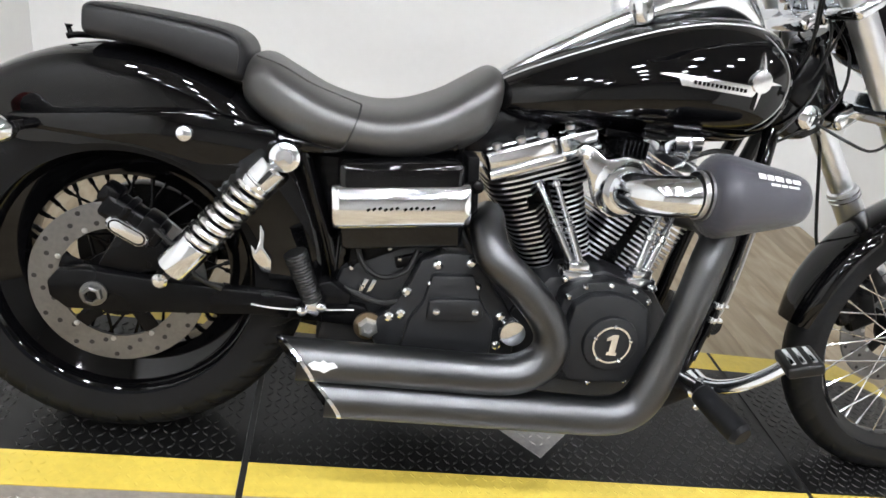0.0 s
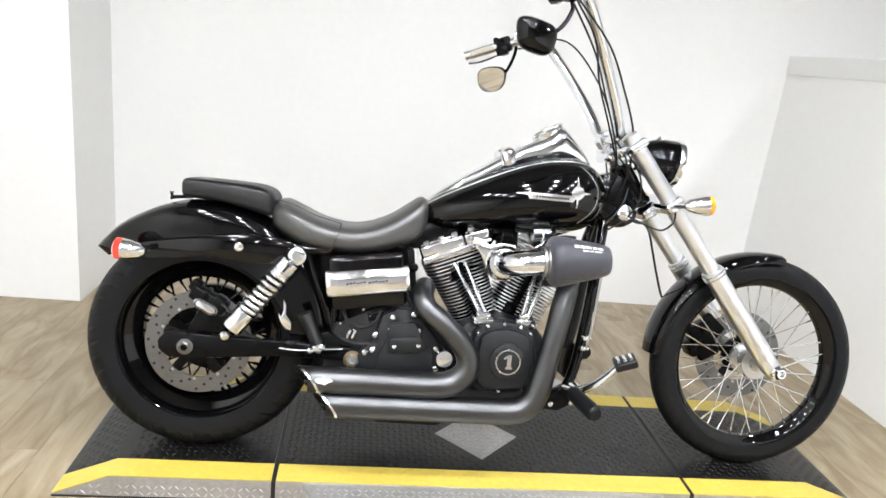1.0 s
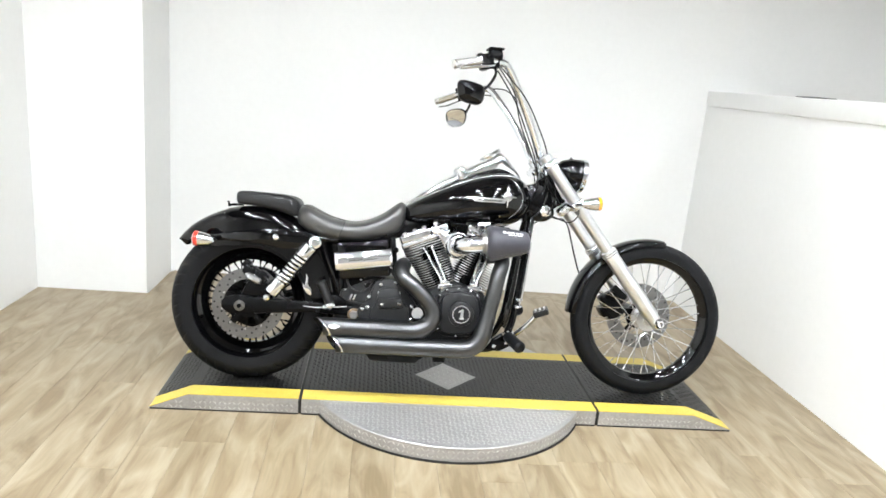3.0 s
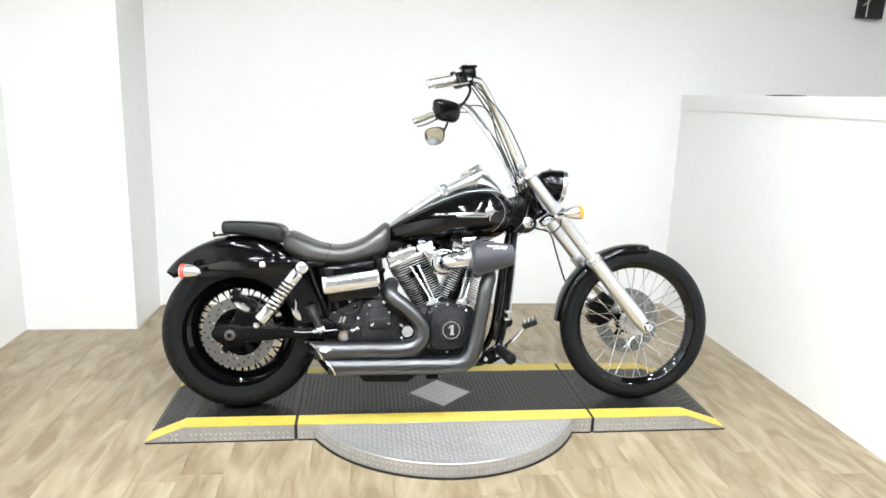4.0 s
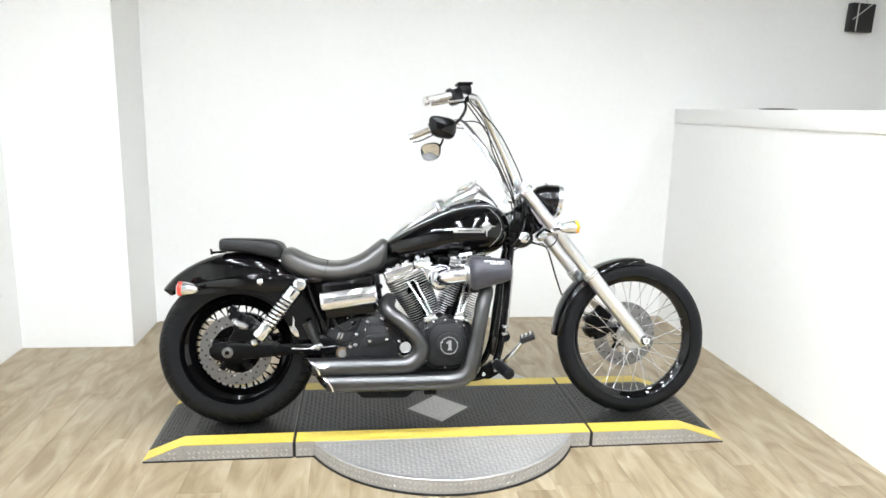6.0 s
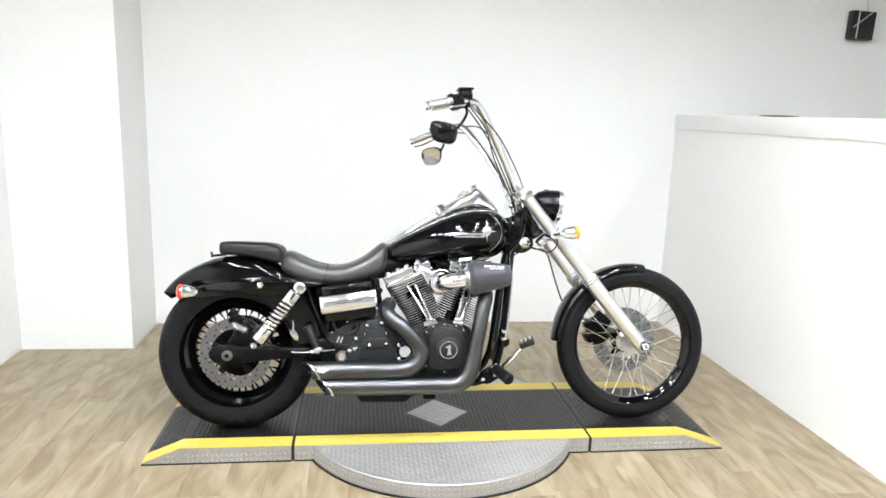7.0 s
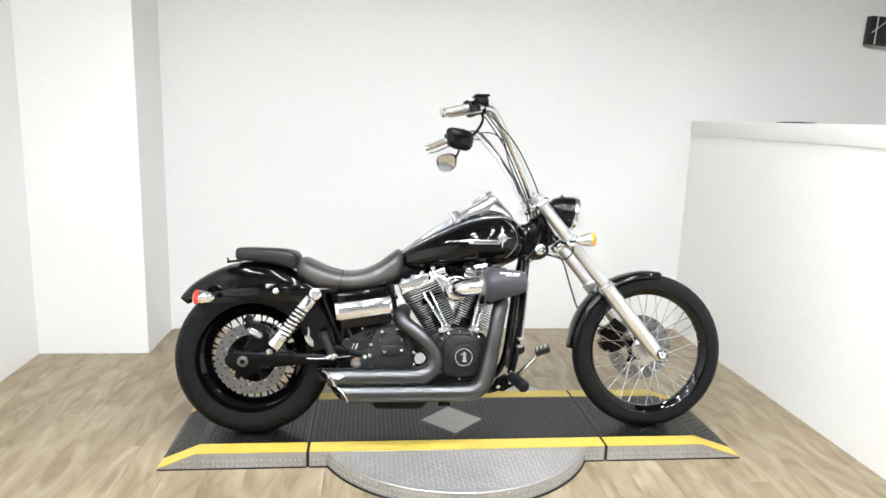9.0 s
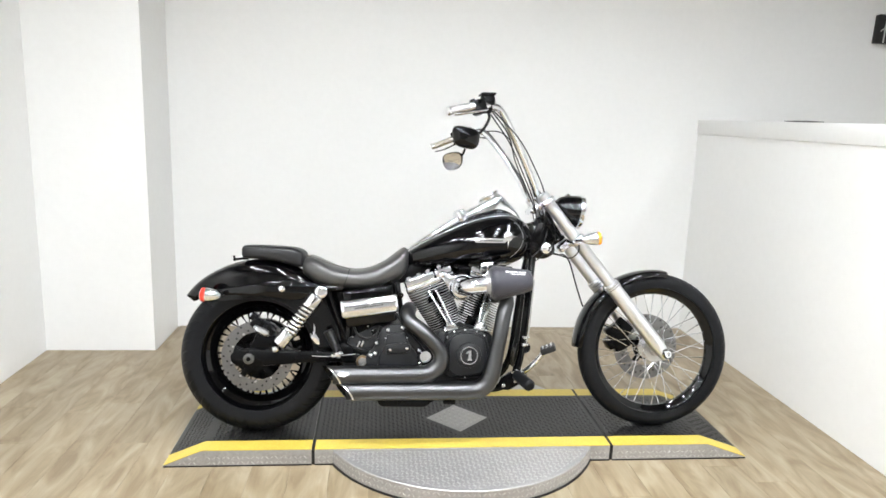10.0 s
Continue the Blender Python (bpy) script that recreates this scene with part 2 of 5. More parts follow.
def join(bm, b2, mat=0, m=None):
    if m is not None:
        bmesh.ops.transform(b2, matrix=m, verts=b2.verts[:])
    table = {v: bm.verts.new(v.co) for v in b2.verts}
    for f in b2.faces:
        try:
            g = bm.faces.new([table[v] for v in f.verts])
            g.material_index = mat
        except ValueError:
            pass
    b2.free()


def block(bm, size, m=None, bevel=0.004, mat=0, segments=2):
    b2 = bmesh.new()
    bmesh.ops.create_cube(b2, size=1)
    bmesh.ops.scale(b2, vec=size, verts=b2.verts[:])
    if bevel:
        bmesh.ops.bevel(b2, geom=b2.edges[:], offset=bevel, segments=segments, affect="EDGES", profile=0.5, clamp_overlap=True)
    join(bm, b2, mat, m)


def frame_at(p, forward, up=(0, 1, 0)):
    """A pose at p whose x runs along forward."""
    x = Vector(forward).normalized()
    y = (Vector(up) - x * Vector(up).dot(x)).normalized()
    z = x.cross(y)
    return Matrix(((x.x, y.x, z.x, p[0]), (x.y, y.y, z.y, p[1]), (x.z, y.z, z.z, p[2]), (0, 0, 0, 1)))


def superellipse(n, hw, hh, power):
    out = []
    for k in range(n):
        a = 2 * math.pi * k / n
        c, s = math.cos(a), math.sin(a)
        out.append((hw * math.copysign(abs(c) ** (2 / power), c), hh * math.copysign(abs(s) ** (2 / power), s)))
    return out


def dome(bm, p, axis, r, h, seg=14, mat=0):
    lathe(bm, [(r, 0), (r, h * 0.35), (r * 0.85, h * 0.75), (r * 0.45, h)], p, axis, seg, mat)


def along(a, b, t):
    return Vector(a).lerp(Vector(b), t)


# ---- the room ----
CEIL_Z = 3.1


def slab(name, lo, hi, mat, label, category=""):
    bm = bmesh.new()
    size = [h - l for l, h in zip(lo, hi)]
    block(bm, size, Matrix.Translation([(l + h) / 2 for l, h in zip(lo, hi)]), 0)
    return tagged(finish(name, bm, mat, smooth=False), label, category, kind="structure")


floor = slab("floor", (-2.4, -7.0, -0.12), (5.3, 1.4, -0.006), OAK, "pale oak laminate floor of long planks", "floor")
slab("wall_back", (-1.63, 1.205, -0.1), (5.2, 1.4, 3.1), WALL, "plain white painted back wall behind the turntable", "wall")
slab("wall_left", (-2.4, -7.0, -0.1), (-2.205, 0.742, 3.1), WALL, "plain white painted side wall", "wall")
slab("wall_pier", (-2.4, 0.742, -0.1), (-1.613, 1.4, 3.1), WALL, "square white painted pier projecting from the wall", "wall")
# two walls out of view, added to close the room and fill the reflections
slab("wall_far_side", (5.2, -7.0, -0.1), (5.4, 1.4, 3.1), WALL, "unseen white wall closing the room beyond the half-height wall", "wall")
slab("wall_behind", (-2.4, -7.2, -0.1), (5.4, -7.0, 3.1), UNSEEN_WALL, "unseen grey wall closing the room behind the camera", "wall")
slab("ceiling", (-2.4, -7.2, 3.1), (5.4, 1.4, 3.2), CEIL, "grey painted ceiling", "ceiling")

LEDGE_Z = 1.406
low_wall = slab("wall_half_height", (1.715, -4.2, -0.1), (1.86, 1.215, 1.375), WALL, "white half-height side wall with a broad capping ledge", "wall")
bm = bmesh.new()
block(bm, (0.165, 5.4, 0.092), Matrix.Translation((1.787, -1.5, 1.36)), 0.006)
part("capping_ledge", bm, WALL, low_wall, "white capping board")

# flat black piece on the ledge, tapered at both ends
strap = tagged(new("black_strap"), "thin flat black piece lying on the white capping ledge", "strap")
bm = bmesh.new()
skin(bm, [[(1.79 + w * math.cos(a), 0.22 + d, LEDGE_Z + 0.0045 + h * math.sin(a)) for a in [2 * math.pi * k / 10 for k in range(10)]]
          for d, w, h in ((-0.17, 0.004, 0.0015), (-0.12, 0.012, 0.0028), (-0.04, 0.015, 0.0044), (0.05, 0.015, 0.0042), (0.11, 0.012, 0.003), (0.16, 0.004, 0.0015))])
part("webbing", bm, HOSE, strap)

black_box = tagged(new("hanging_box"), "small black box hung on a pale cord against the wall", "box")
bm = bmesh.new()
block(bm, (0.162, 0.05, 0.177), pose(2.904, 1.178, 2.016, 0, 2, 0), 0.003)
part("case", bm, BOARD, black_box)
bm = bmesh.new()
tube(bm, [(2.940, 1.178, 2.100), (2.930, 1.178, 2.183), (2.904, 1.178, 2.340), (2.885, 1.178, 3.1)], 0.003, 8)
part("cord", bm, CORD, black_box)
bm = bmesh.new()
tube(bm, [(2.956, 1.146, 2.100), (2.831, 1.146, 2.001)], 0.003, 8)
tube(bm, [(2.862, 1.144, 2.100), (2.857, 1.144, 1.931)], 0.004, 8)
part("cord_loop", bm, CORD, black_box)


# ceiling lamps, seen as bright points in the paint and the chrome
def ceiling_lamp(x, y):
    lamp = tagged(new("ceiling_light"), "round white recessed ceiling light, lit", "ceiling light", "ceiling lights")
    bm = bmesh.new()
    lathe(bm, [(0.086, 0.0), (0.1, 0.0), (0.1, -0.022), (0.09, -0.028), (0.086, -0.022)], (0, 0, 0), (0, 0, 1), 24, closed=True)
    part("ring", bm, TRIM, lamp)
    bm = bmesh.new()
    lathe(bm, [(0.0, -0.008), (0.082, -0.008), (0.082, -0.002), (0, -0.002)], (0, 0, 0), (0, 0, 1), 24)
    part("diffuser", bm, LED, lamp, "lit white diffuser")
    lamp.matrix_basis = pose(x, y, CEIL_Z)
    return lamp


LAMP_XS, LAMP_YS = (-1.48, -0.58, 0.3, 1.18), (-1.5, -2.5, -3.6, -4.9)
first_lamp = ceiling_lamp(LAMP_XS[0], LAMP_YS[0])
for ly in LAMP_YS:
    for lx in LAMP_XS:
        if (lx, ly) != (LAMP_XS[0], LAMP_YS[0]):
            copy_thing(first_lamp, pose(lx, ly, CEIL_Z))
for ly in (-0.9, -2.9):
    copy_thing(first_lamp, pose(2.6, ly, CEIL_Z))

# ---- the turntable platform ----
PX0, PX1, PY0, PY1, PZ = -1.178, 1.206, -0.604, -0.02, 0.066
JL, JR = -0.6, 0.616
FLAT_L, FLAT_R = -1.03, 1.03
CX, CY, CR = 0.003, -0.335, 0.59
platform = tagged(new("motorcycle_turntable"), "low tread-plate turntable platform with yellow edges on the floor", "turntable")


def platform_section(name, pts):
    bm = bmesh.new()
    lo = [bm.verts.new((x, PY0, z)) for x, z in pts]
    hi = [bm.verts.new((x, PY1, z)) for x, z in pts]
    n = len(pts)
    for i in range(n):
        bm.faces.new((lo[i], lo[(i + 1) % n], hi[(i + 1) % n], hi[i]))
    bm.faces.new(lo[::-1])
    bm.faces.new(hi)
    return part(name, bm, PLATE, platform, "bare aluminium tread plate")


ramp_l = platform_section("ramp", [(PX0, 0.002), (JL - 0.006, 0.002), (JL - 0.006, PZ), (FLAT_L, PZ), (PX0, 0.006)])
deck = platform_section("deck", [(JL + 0.006, 0.002), (JR - 0.006, 0.002), (JR - 0.006, PZ), (JL + 0.006, PZ)])
ramp_r = platform_section("ramp", [(JR + 0.006, 0.002), (PX1, 0.002), (PX1, 0.006), (FLAT_R, PZ), (JR + 0.006, PZ)])
for jx in (JL, JR):
    bm = bmesh.new()
    block(bm, (0.0115, PY1 - PY0 + 0.006, PZ - 0.004), Matrix.Translation((jx, (PY0 + PY1) / 2, PZ / 2 + 0.003)), 0)
    part("joint_seal", bm, GAP_BLACK, platform, "black rubber joint")

# black strip along the foot of each section
for x0, x1 in ((PX0 + 0.004, JL - 0.006), (JL + 0.006, JR - 0.006), (JR + 0.006, PX1 - 0.004)):
    bm = bmesh.new()
    block(bm, (x1 - x0, PY1 - PY0 + 0.004, 0.0055), Matrix.Translation(((x0 + x1) / 2, (PY0 + PY1) / 2, 0.0028)), 0)
    part("base_seal", bm, GAP_BLACK, platform, "black strip along the foot")


def deck_height(x):
    if x < FLAT_L:
        return 0.006 + (PZ - 0.006) * (x - PX0) / (FLAT_L - PX0)
    if x > FLAT_R:
        return 0.006 + (PZ - 0.006) * (PX1 - x) / (PX1 - FLAT_R)
    return PZ


def strip(name, y0, y1, lift, mat, parent, xs, label="", thick=0.0):
    bm = bmesh.new()
    rings = []
    for x in xs:
        z = deck_height(x)
        rings.append([(x, y0, z + 0.0002), (x, y1, z + 0.0002), (x, y1, z + lift), (x, y0, z + lift)])
    skin(bm, rings)
    return part(name, bm, mat, parent, label)


YW = 0.078
for piece, xs in ((ramp_l, (PX0 + 0.004, FLAT_L, JL - 0.0065)), (deck, (JL + 0.0065, JR - 0.0065)), (ramp_r, (JR + 0.0065, FLAT_R, PX1 - 0.004))):
    strip("mat", PY0 + YW, PY1 - YW, 0.003, MAT_BLACK, piece, xs, "black tread coating")
    strip("yellow_edge", PY0, PY0 + YW, 0.0032, YELLOW, piece, xs, "yellow painted edge")
    strip("yellow_edge", PY1 - YW, PY1, 0.0032, YELLOW, piece, xs, "yellow painted edge")

# the round table under the deck
bm = bmesh.new()
lathe(bm, [(CR - 0.004, 0.006), (CR, 0.008), (CR, 0.06), (CR - 0.003, 0.0632), (0.0, 0.0632)], (CX, CY, 0), (0, 0, 1), 160)
half = part("round_table", bm, PLATE, platform, "bare aluminium tread plate disc")
# black ring stands in for the shaded undercut at the disc's foot
bm = bmesh.new()
lathe(bm, [(CR + 0.004, 0.0), (CR + 0.004, 0.008), (CR - 0.02, 0.008), (CR - 0.02, 0.0)], (CX, CY, 0), (0, 0, 1), 160, closed=True)
part("base_ring", bm, GAP_BLACK, half, "black ring for the shaded undercut")
bm = bmesh.new()
D = 0.134
q = [(CX - D, CY), (CX, CY - D), (CX + D, CY), (CX, CY + D)]
skin(bm, [[(x, y, PZ + 0.003) for x, y in q], [(x, y, PZ + 0.0045) for x, y in q]])
part("centre_plate", bm, PLATE, deck, "bare aluminium diamond plate")


def tread(name, parent, mat, spots, size, label):
    """Raised lozenges: spots of (point, direction, normal)."""
    verts, faces = [], []
    ln, wd, ht = size
    for p, d, nrm in spots:
        s = nrm.cross(d)
        i = len(verts)
        verts += [p + d * ln, p + s * wd, p - d * ln, p - s * wd,
                  p + d * ln * 0.55 + nrm * ht, p + s * wd * 0.45 + nrm * ht, p - d * ln * 0.55 + nrm * ht, p - s * wd * 0.45 + nrm * ht]
        faces += [(i, i + 1, i + 5, i + 4), (i + 1, i + 2, i + 6, i + 5), (i + 2, i + 3, i + 7, i + 6), (i + 3, i, i + 4, i + 7), (i + 4, i + 5, i + 6, i + 7)]
    me = bpy.data.meshes.new(name)
    me.from_pydata([tuple(v) for v in verts], [], faces)
    me.materials.append(mat)
    ob = new(name, me)
    ob.parent = parent
    return tagged(ob, label, kind="stuff")


PITCH = 0.0185


def grid_spots(x0, x1, y0, y1, keep, height, pitch=PITCH):
    out, j, y = [], 0, y0
    while y < y1:
        i, x = 0, x0
        while x < x1:
            if keep(x, y):
                a = radians(45 if (i + j) % 2 else -45)
                h0, h1 = height(x - 0.004), height(x + 0.004)
                slope = (h1 - h0) / 0.008
                nrm = Vector((-slope, 0, 1)).normalized()
                d = Vector((math.cos(a), math.sin(a), 0))
                d = (d - nrm * d.dot(nrm)).normalized()
                out.append((Vector((x, y, height(x))), d, nrm))
            x += pitch
            i += 1
        y += pitch
        j += 1
    return out


def off_joint(x):
    return abs(x - JL) > 0.022 and abs(x - JR) > 0.022 and abs(x - FLAT_L) > 0.012 and abs(x - FLAT_R) > 0.012


def in_diamond(x, y, d=D):
    return abs(x - CX) + abs(y - CY) < d


tread("mat_tread", platform, MAT_BLACK,
      grid_spots(PX0 + 0.03, PX1 - 0.03, PY0 + YW + 0.012, PY1 - YW - 0.01, lambda x, y: off_joint(x) and not in_diamond(x, y, D + 0.02), lambda x: deck_height(x) + 0.0028),
      (0.0098, 0.0032, 0.002), "raised black tread lozenges")
for y0, y1 in ((PY0 + 0.012, PY0 + YW - 0.006), (PY1 - YW + 0.008, PY1 - 0.006)):
    tread("edge_tread", platform, YELLOW, grid_spots(PX0 + 0.03, PX1 - 0.03, y0, y1, lambda x, y: off_joint(x), lambda x: deck_height(x) + 0.003),
          (0.0095, 0.0032, 0.0006), "raised yellow-painted tread lozenges")
tread("disc_tread", platform, POLISHED,
      grid_spots(CX - CR, CX + CR, CY - CR, PY0 - 0.012, lambda x, y: (x - CX) ** 2 + (y - CY) ** 2 < (CR - 0.018) ** 2, lambda x: 0.063),
      (0.0095, 0.0024, 0.002), "raised aluminium tread lozenges")
tread("plate_tread", platform, POLISHED,
      grid_spots(CX - D, CX + D, CY - D, CY + D, lambda x, y: in_diamond(x, y, D - 0.014), lambda x: PZ + 0.0044, 0.021),
      (0.009, 0.0023, 0.002), "raised aluminium tread lozenges")
side_spots = []
for k in range(int((PX1 - PX0) / PITCH)):
    for j in range(3):
        x, z = PX0 + 0.01 + k * PITCH, 0.014 + j * 0.021
        if z < deck_height(x) - 0.012 and off_joint(x):
            a = radians(45 if (k + j) % 2 else -45)
            if abs(x - CX) > 0.52:
                side_spots.append((Vector((x, PY0, z)), Vector((math.cos(a), 0, math.sin(a))), Vector((0, -1, 0))))
for k in range(int(math.pi * CR / PITCH)):
    for j in range(2):
        a = math.pi + k * PITCH / CR
        n = Vector((math.cos(a), math.sin(a), 0))
        if CY + CR * n.y < PY0 - 0.01:
            t = Vector((-n.y, n.x, 0))
            b = radians(45 if (k + j) % 2 else -45)
            side_spots.append((Vector((CX, CY, 0.022 + j * 0.023)) + n * (CR - 0.0003), t * math.cos(b) + Vector((0, 0, 1)) * math.sin(b), n))
tread("side_tread", platform, POLISHED, side_spots, (0.0092, 0.0022, 0.0018), "raised aluminium tread lozenges")

# ---- the motorcycle: x forwards, y to its left, z up, leaning on its stand ----
bike = tagged(new("motorcycle"), "black cruiser motorcycle with tall chrome handlebars parked on the turntable", "motorcycle")
bike.matrix_basis = pose(0, -0.42, PZ + 0.003, -10.5, 0, 0)
RW, FW = V(-0.836, 0, 0.318), V(0.855, 0, 0.335)
SIDE = V(0, -1, 0)


def tyre(name, c, big, half, rim_r, grooves, parent, label, depth=0.005):
    bm = bmesh.new()
    prof = []
    n = 26
    for k in range(n + 1):
        a = math.pi * (k / n) - math.pi / 2
        u = half * math.sin(a)
        sw = abs(math.cos(a))
        r = rim_r + (big - rim_r) * (sw ** 0.7)
        prof.append((r, u * (1.0 if sw > 0.35 else 0.9 + 0.1 * sw / 0.35)))
    seg = 12 * grooves
    rings = []
    for s in range(seg):
        ang = 2 * math.pi * s / seg
        ring = []
        for r, u in prof:
            k = abs(u) / half
            if 0.16 < k < 0.95 and r > rim_r + 0.3 * (big - rim_r):
                phase = (s / 12 + (k * 1.3 if u > 0 else k * 1.3 + 0.5)) % 1
                if phase < 0.17:
                    r -= depth
            ring.append((c.x + r * math.cos(ang), c.y + u, c.z + r * math.sin(ang)))
        rings.append(ring)
    rings.append(rings[0])
    vs = [[bm.verts.new(p) for p in r] for r in rings[:-1]]
    m = len(vs)
    for i in range(m):
        a, b = vs[i], vs[(i + 1) % m]
        for j in range(len(a) - 1):
            bm.faces.new((a[j], a[j + 1], b[j + 1], b[j]))
        bm.faces.new((a[0], b[0], b[-1], a[-1]))
    return part(name, bm, RUBBER, parent, label, angle=32)


def wheel(name, c, rim_r, rim_w, hub_r, hub_w, spokes, spoke_mat, hub_mat, label, deep=0.033, wire=0.0017):
    bm = bmesh.new()
    w = rim_w
    lathe(bm, [(rim_r, -w), (rim_r + 0.004, -w), (rim_r + 0.004, -w + 0.006), (rim_r - 0.006, -w * 0.75), (rim_r - deep + 0.011, -w * 0.45), (rim_r - deep + 0.009, 0),
               (rim_r - deep + 0.011, w * 0.45), (rim_r - 0.006, w * 0.75), (rim_r + 0.004, w - 0.006), (rim_r + 0.004, w), (rim_r, w),
               (rim_r - 0.012, w * 0.86), (rim_r - 0.016, w * 0.7), (rim_r - deep + 0.003, w * 0.42), (rim_r - deep, 0), (rim_r - deep + 0.003, -w * 0.42), (rim_r - 0.016, -w * 0.7), (rim_r - 0.012, -w * 0.86)],
          c, (0, 1, 0), 96, closed=True)
    rim = part(name, bm, GLOSS, bike, label)
    bm = bmesh.new()
    lathe(bm, [(0.018, -hub_w - 0.02), (0.024, -hub_w - 0.018), (0.026, -hub_w - 0.006), (hub_r, -hub_w - 0.004), (hub_r, -hub_w + 0.004), (hub_r * 0.62, -hub_w + 0.012), (hub_r * 0.55, 0),
               (hub_r * 0.62, hub_w - 0.012), (hub_r, hub_w - 0.004), (hub_r, hub_w + 0.004), (0.026, hub_w + 0.006), (0.018, hub_w + 0.02)], c, (0, 1, 0), 32)
    part("hub", bm, hub_mat, rim, "polished hub")
    meshes = []
    for side in (-1, 1):
        for turn in (-1, 1):
            bm = bmesh.new()
            a = radians(52) * turn
            hub_p = V(hub_r * 0.9 * math.sin(a), side * hub_w * (1.0 if turn > 0 else 0.9), hub_r * 0.9 * math.cos(a))
            rim_p = V(0.0, side * 0.006, rim_r - deep + 0.001)
            tube(bm, [hub_p, along(hub_p, rim_p, 0.93), rim_p + V(0, 0, 0.004)], [wire, wire, wire], 6)
            tube(bm, [along(hub_p, rim_p, 0.92), rim_p + V(0, 0, 0.004)], wire * 1.7, 6)
            ob = part("spoke", bm, spoke_mat, rim)
            meshes.append(ob)
    n = spokes // 4
    for k in range(n):
        for i, ob in enumerate(meshes):
            turn = Matrix.Translation(c) @ Matrix.Rotation(2 * math.pi * (k + i * 0.25) / n, 4, "Y")
            if k == 0:
                ob.matrix_basis = turn
            else:
                o2 = new("spoke", ob.data)
                o2.parent = rim
                o2.matrix_basis = turn
    return rim


def brake_disc(c, u, outer, inner, parent, carrier=True):
    bm = bmesh.new()
    cc = V(c.x, u, c.z)
    lathe(bm, [(inner, -0.003), (outer - 0.001, -0.003), (outer, -0.002), (outer, 0.002), (outer - 0.001, 0.003), (inner, 0.003)], cc, (0, 1, 0), 72, closed=True)
    ob = part("brake_disc", bm, DISC, parent, "drilled steel brake disc")
    # black discs on both faces stand in for the shaded drill holes
    for k in range(36):
        bm = bmesh.new()
        a = 2 * math.pi * k / 36
        r = outer - 0.01 - 0.012 * (k % 3)
        for s in (-1, 1):
            lathe(bm, [(0.0042, 0.0), (0.0042, 0.0008), (0.0, 0.0008)], cc + V(r * math.cos(a), s * 0.003, r * math.sin(a)), (0, s, 0), 8)
        part("drill_hole", bm, GAP_BLACK, ob)
    for k in range(10):
        bm = bmesh.new()
        a = 2 * math.pi * (k + 0.4) / 10
        for s in (-1, 1):
            dome(bm, cc + V((inner + 0.006) * math.cos(a), s * 0.003, (inner + 0.006) * math.sin(a)), (0, s, 0), 0.0045, 0.003, 10)
        part("rivet", bm, STEEL, ob, "bright rivet")
    if carrier:
        bm = bmesh.new()
        lathe(bm, [(0.03, -0.004), (0.058, -0.004), (0.058, 0.004), (0.03, 0.004)], cc, (0, 1, 0), 40, closed=True)
        part("carrier", bm, SATIN, ob, "black disc carrier")
        for k in range(5):
            a = 2 * math.pi * k / 5 + 0.3
            d = V(math.cos(a), 0, math.sin(a))
            bm = bmesh.new()
            block(bm, (inner - 0.05, 0.006, 0.026), frame_at(cc + d * (0.05 + (inner - 0.046) / 2), d), 0.002)
            part("carrier_arm", bm, SATIN, ob, "black carrier arm")
    return ob


rear_wheel = wheel("rear_wheel", RW, 0.226, 0.07, 0.052, 0.055, 40, SATIN, SATIN, "black laced rear rim", 0.056, 0.0027)
tyre("tyre", RW, 0.318, 0.088, 0.224, 42, rear_wheel, "wide black rear tyre")
brake_disc(V(-0.832, 0, 0.322), -0.105, 0.142, 0.097, rear_wheel)
bm = bmesh.new()
lathe(bm, [(0.03, 0.09), (0.128, 0.09), (0.13, 0.094), (0.13, 0.126), (0.128, 0.13), (0.03, 0.125)], RW, (0, 1, 0), 64, closed=True)
part("drive_pulley", bm, SATIN, rear_wheel, "black belt pulley")
front_wheel = wheel("front_wheel", FW, 0.276, 0.028, 0.05, 0.034, 40, CHROME, STEEL, "black laced front rim")
tyre("tyre", FW, 0.335, 0.045, 0.272, 40, front_wheel, "narrow black front tyre", 0.0025)
brake_disc(FW, 0.075, 0.146, 0.085, front_wheel)


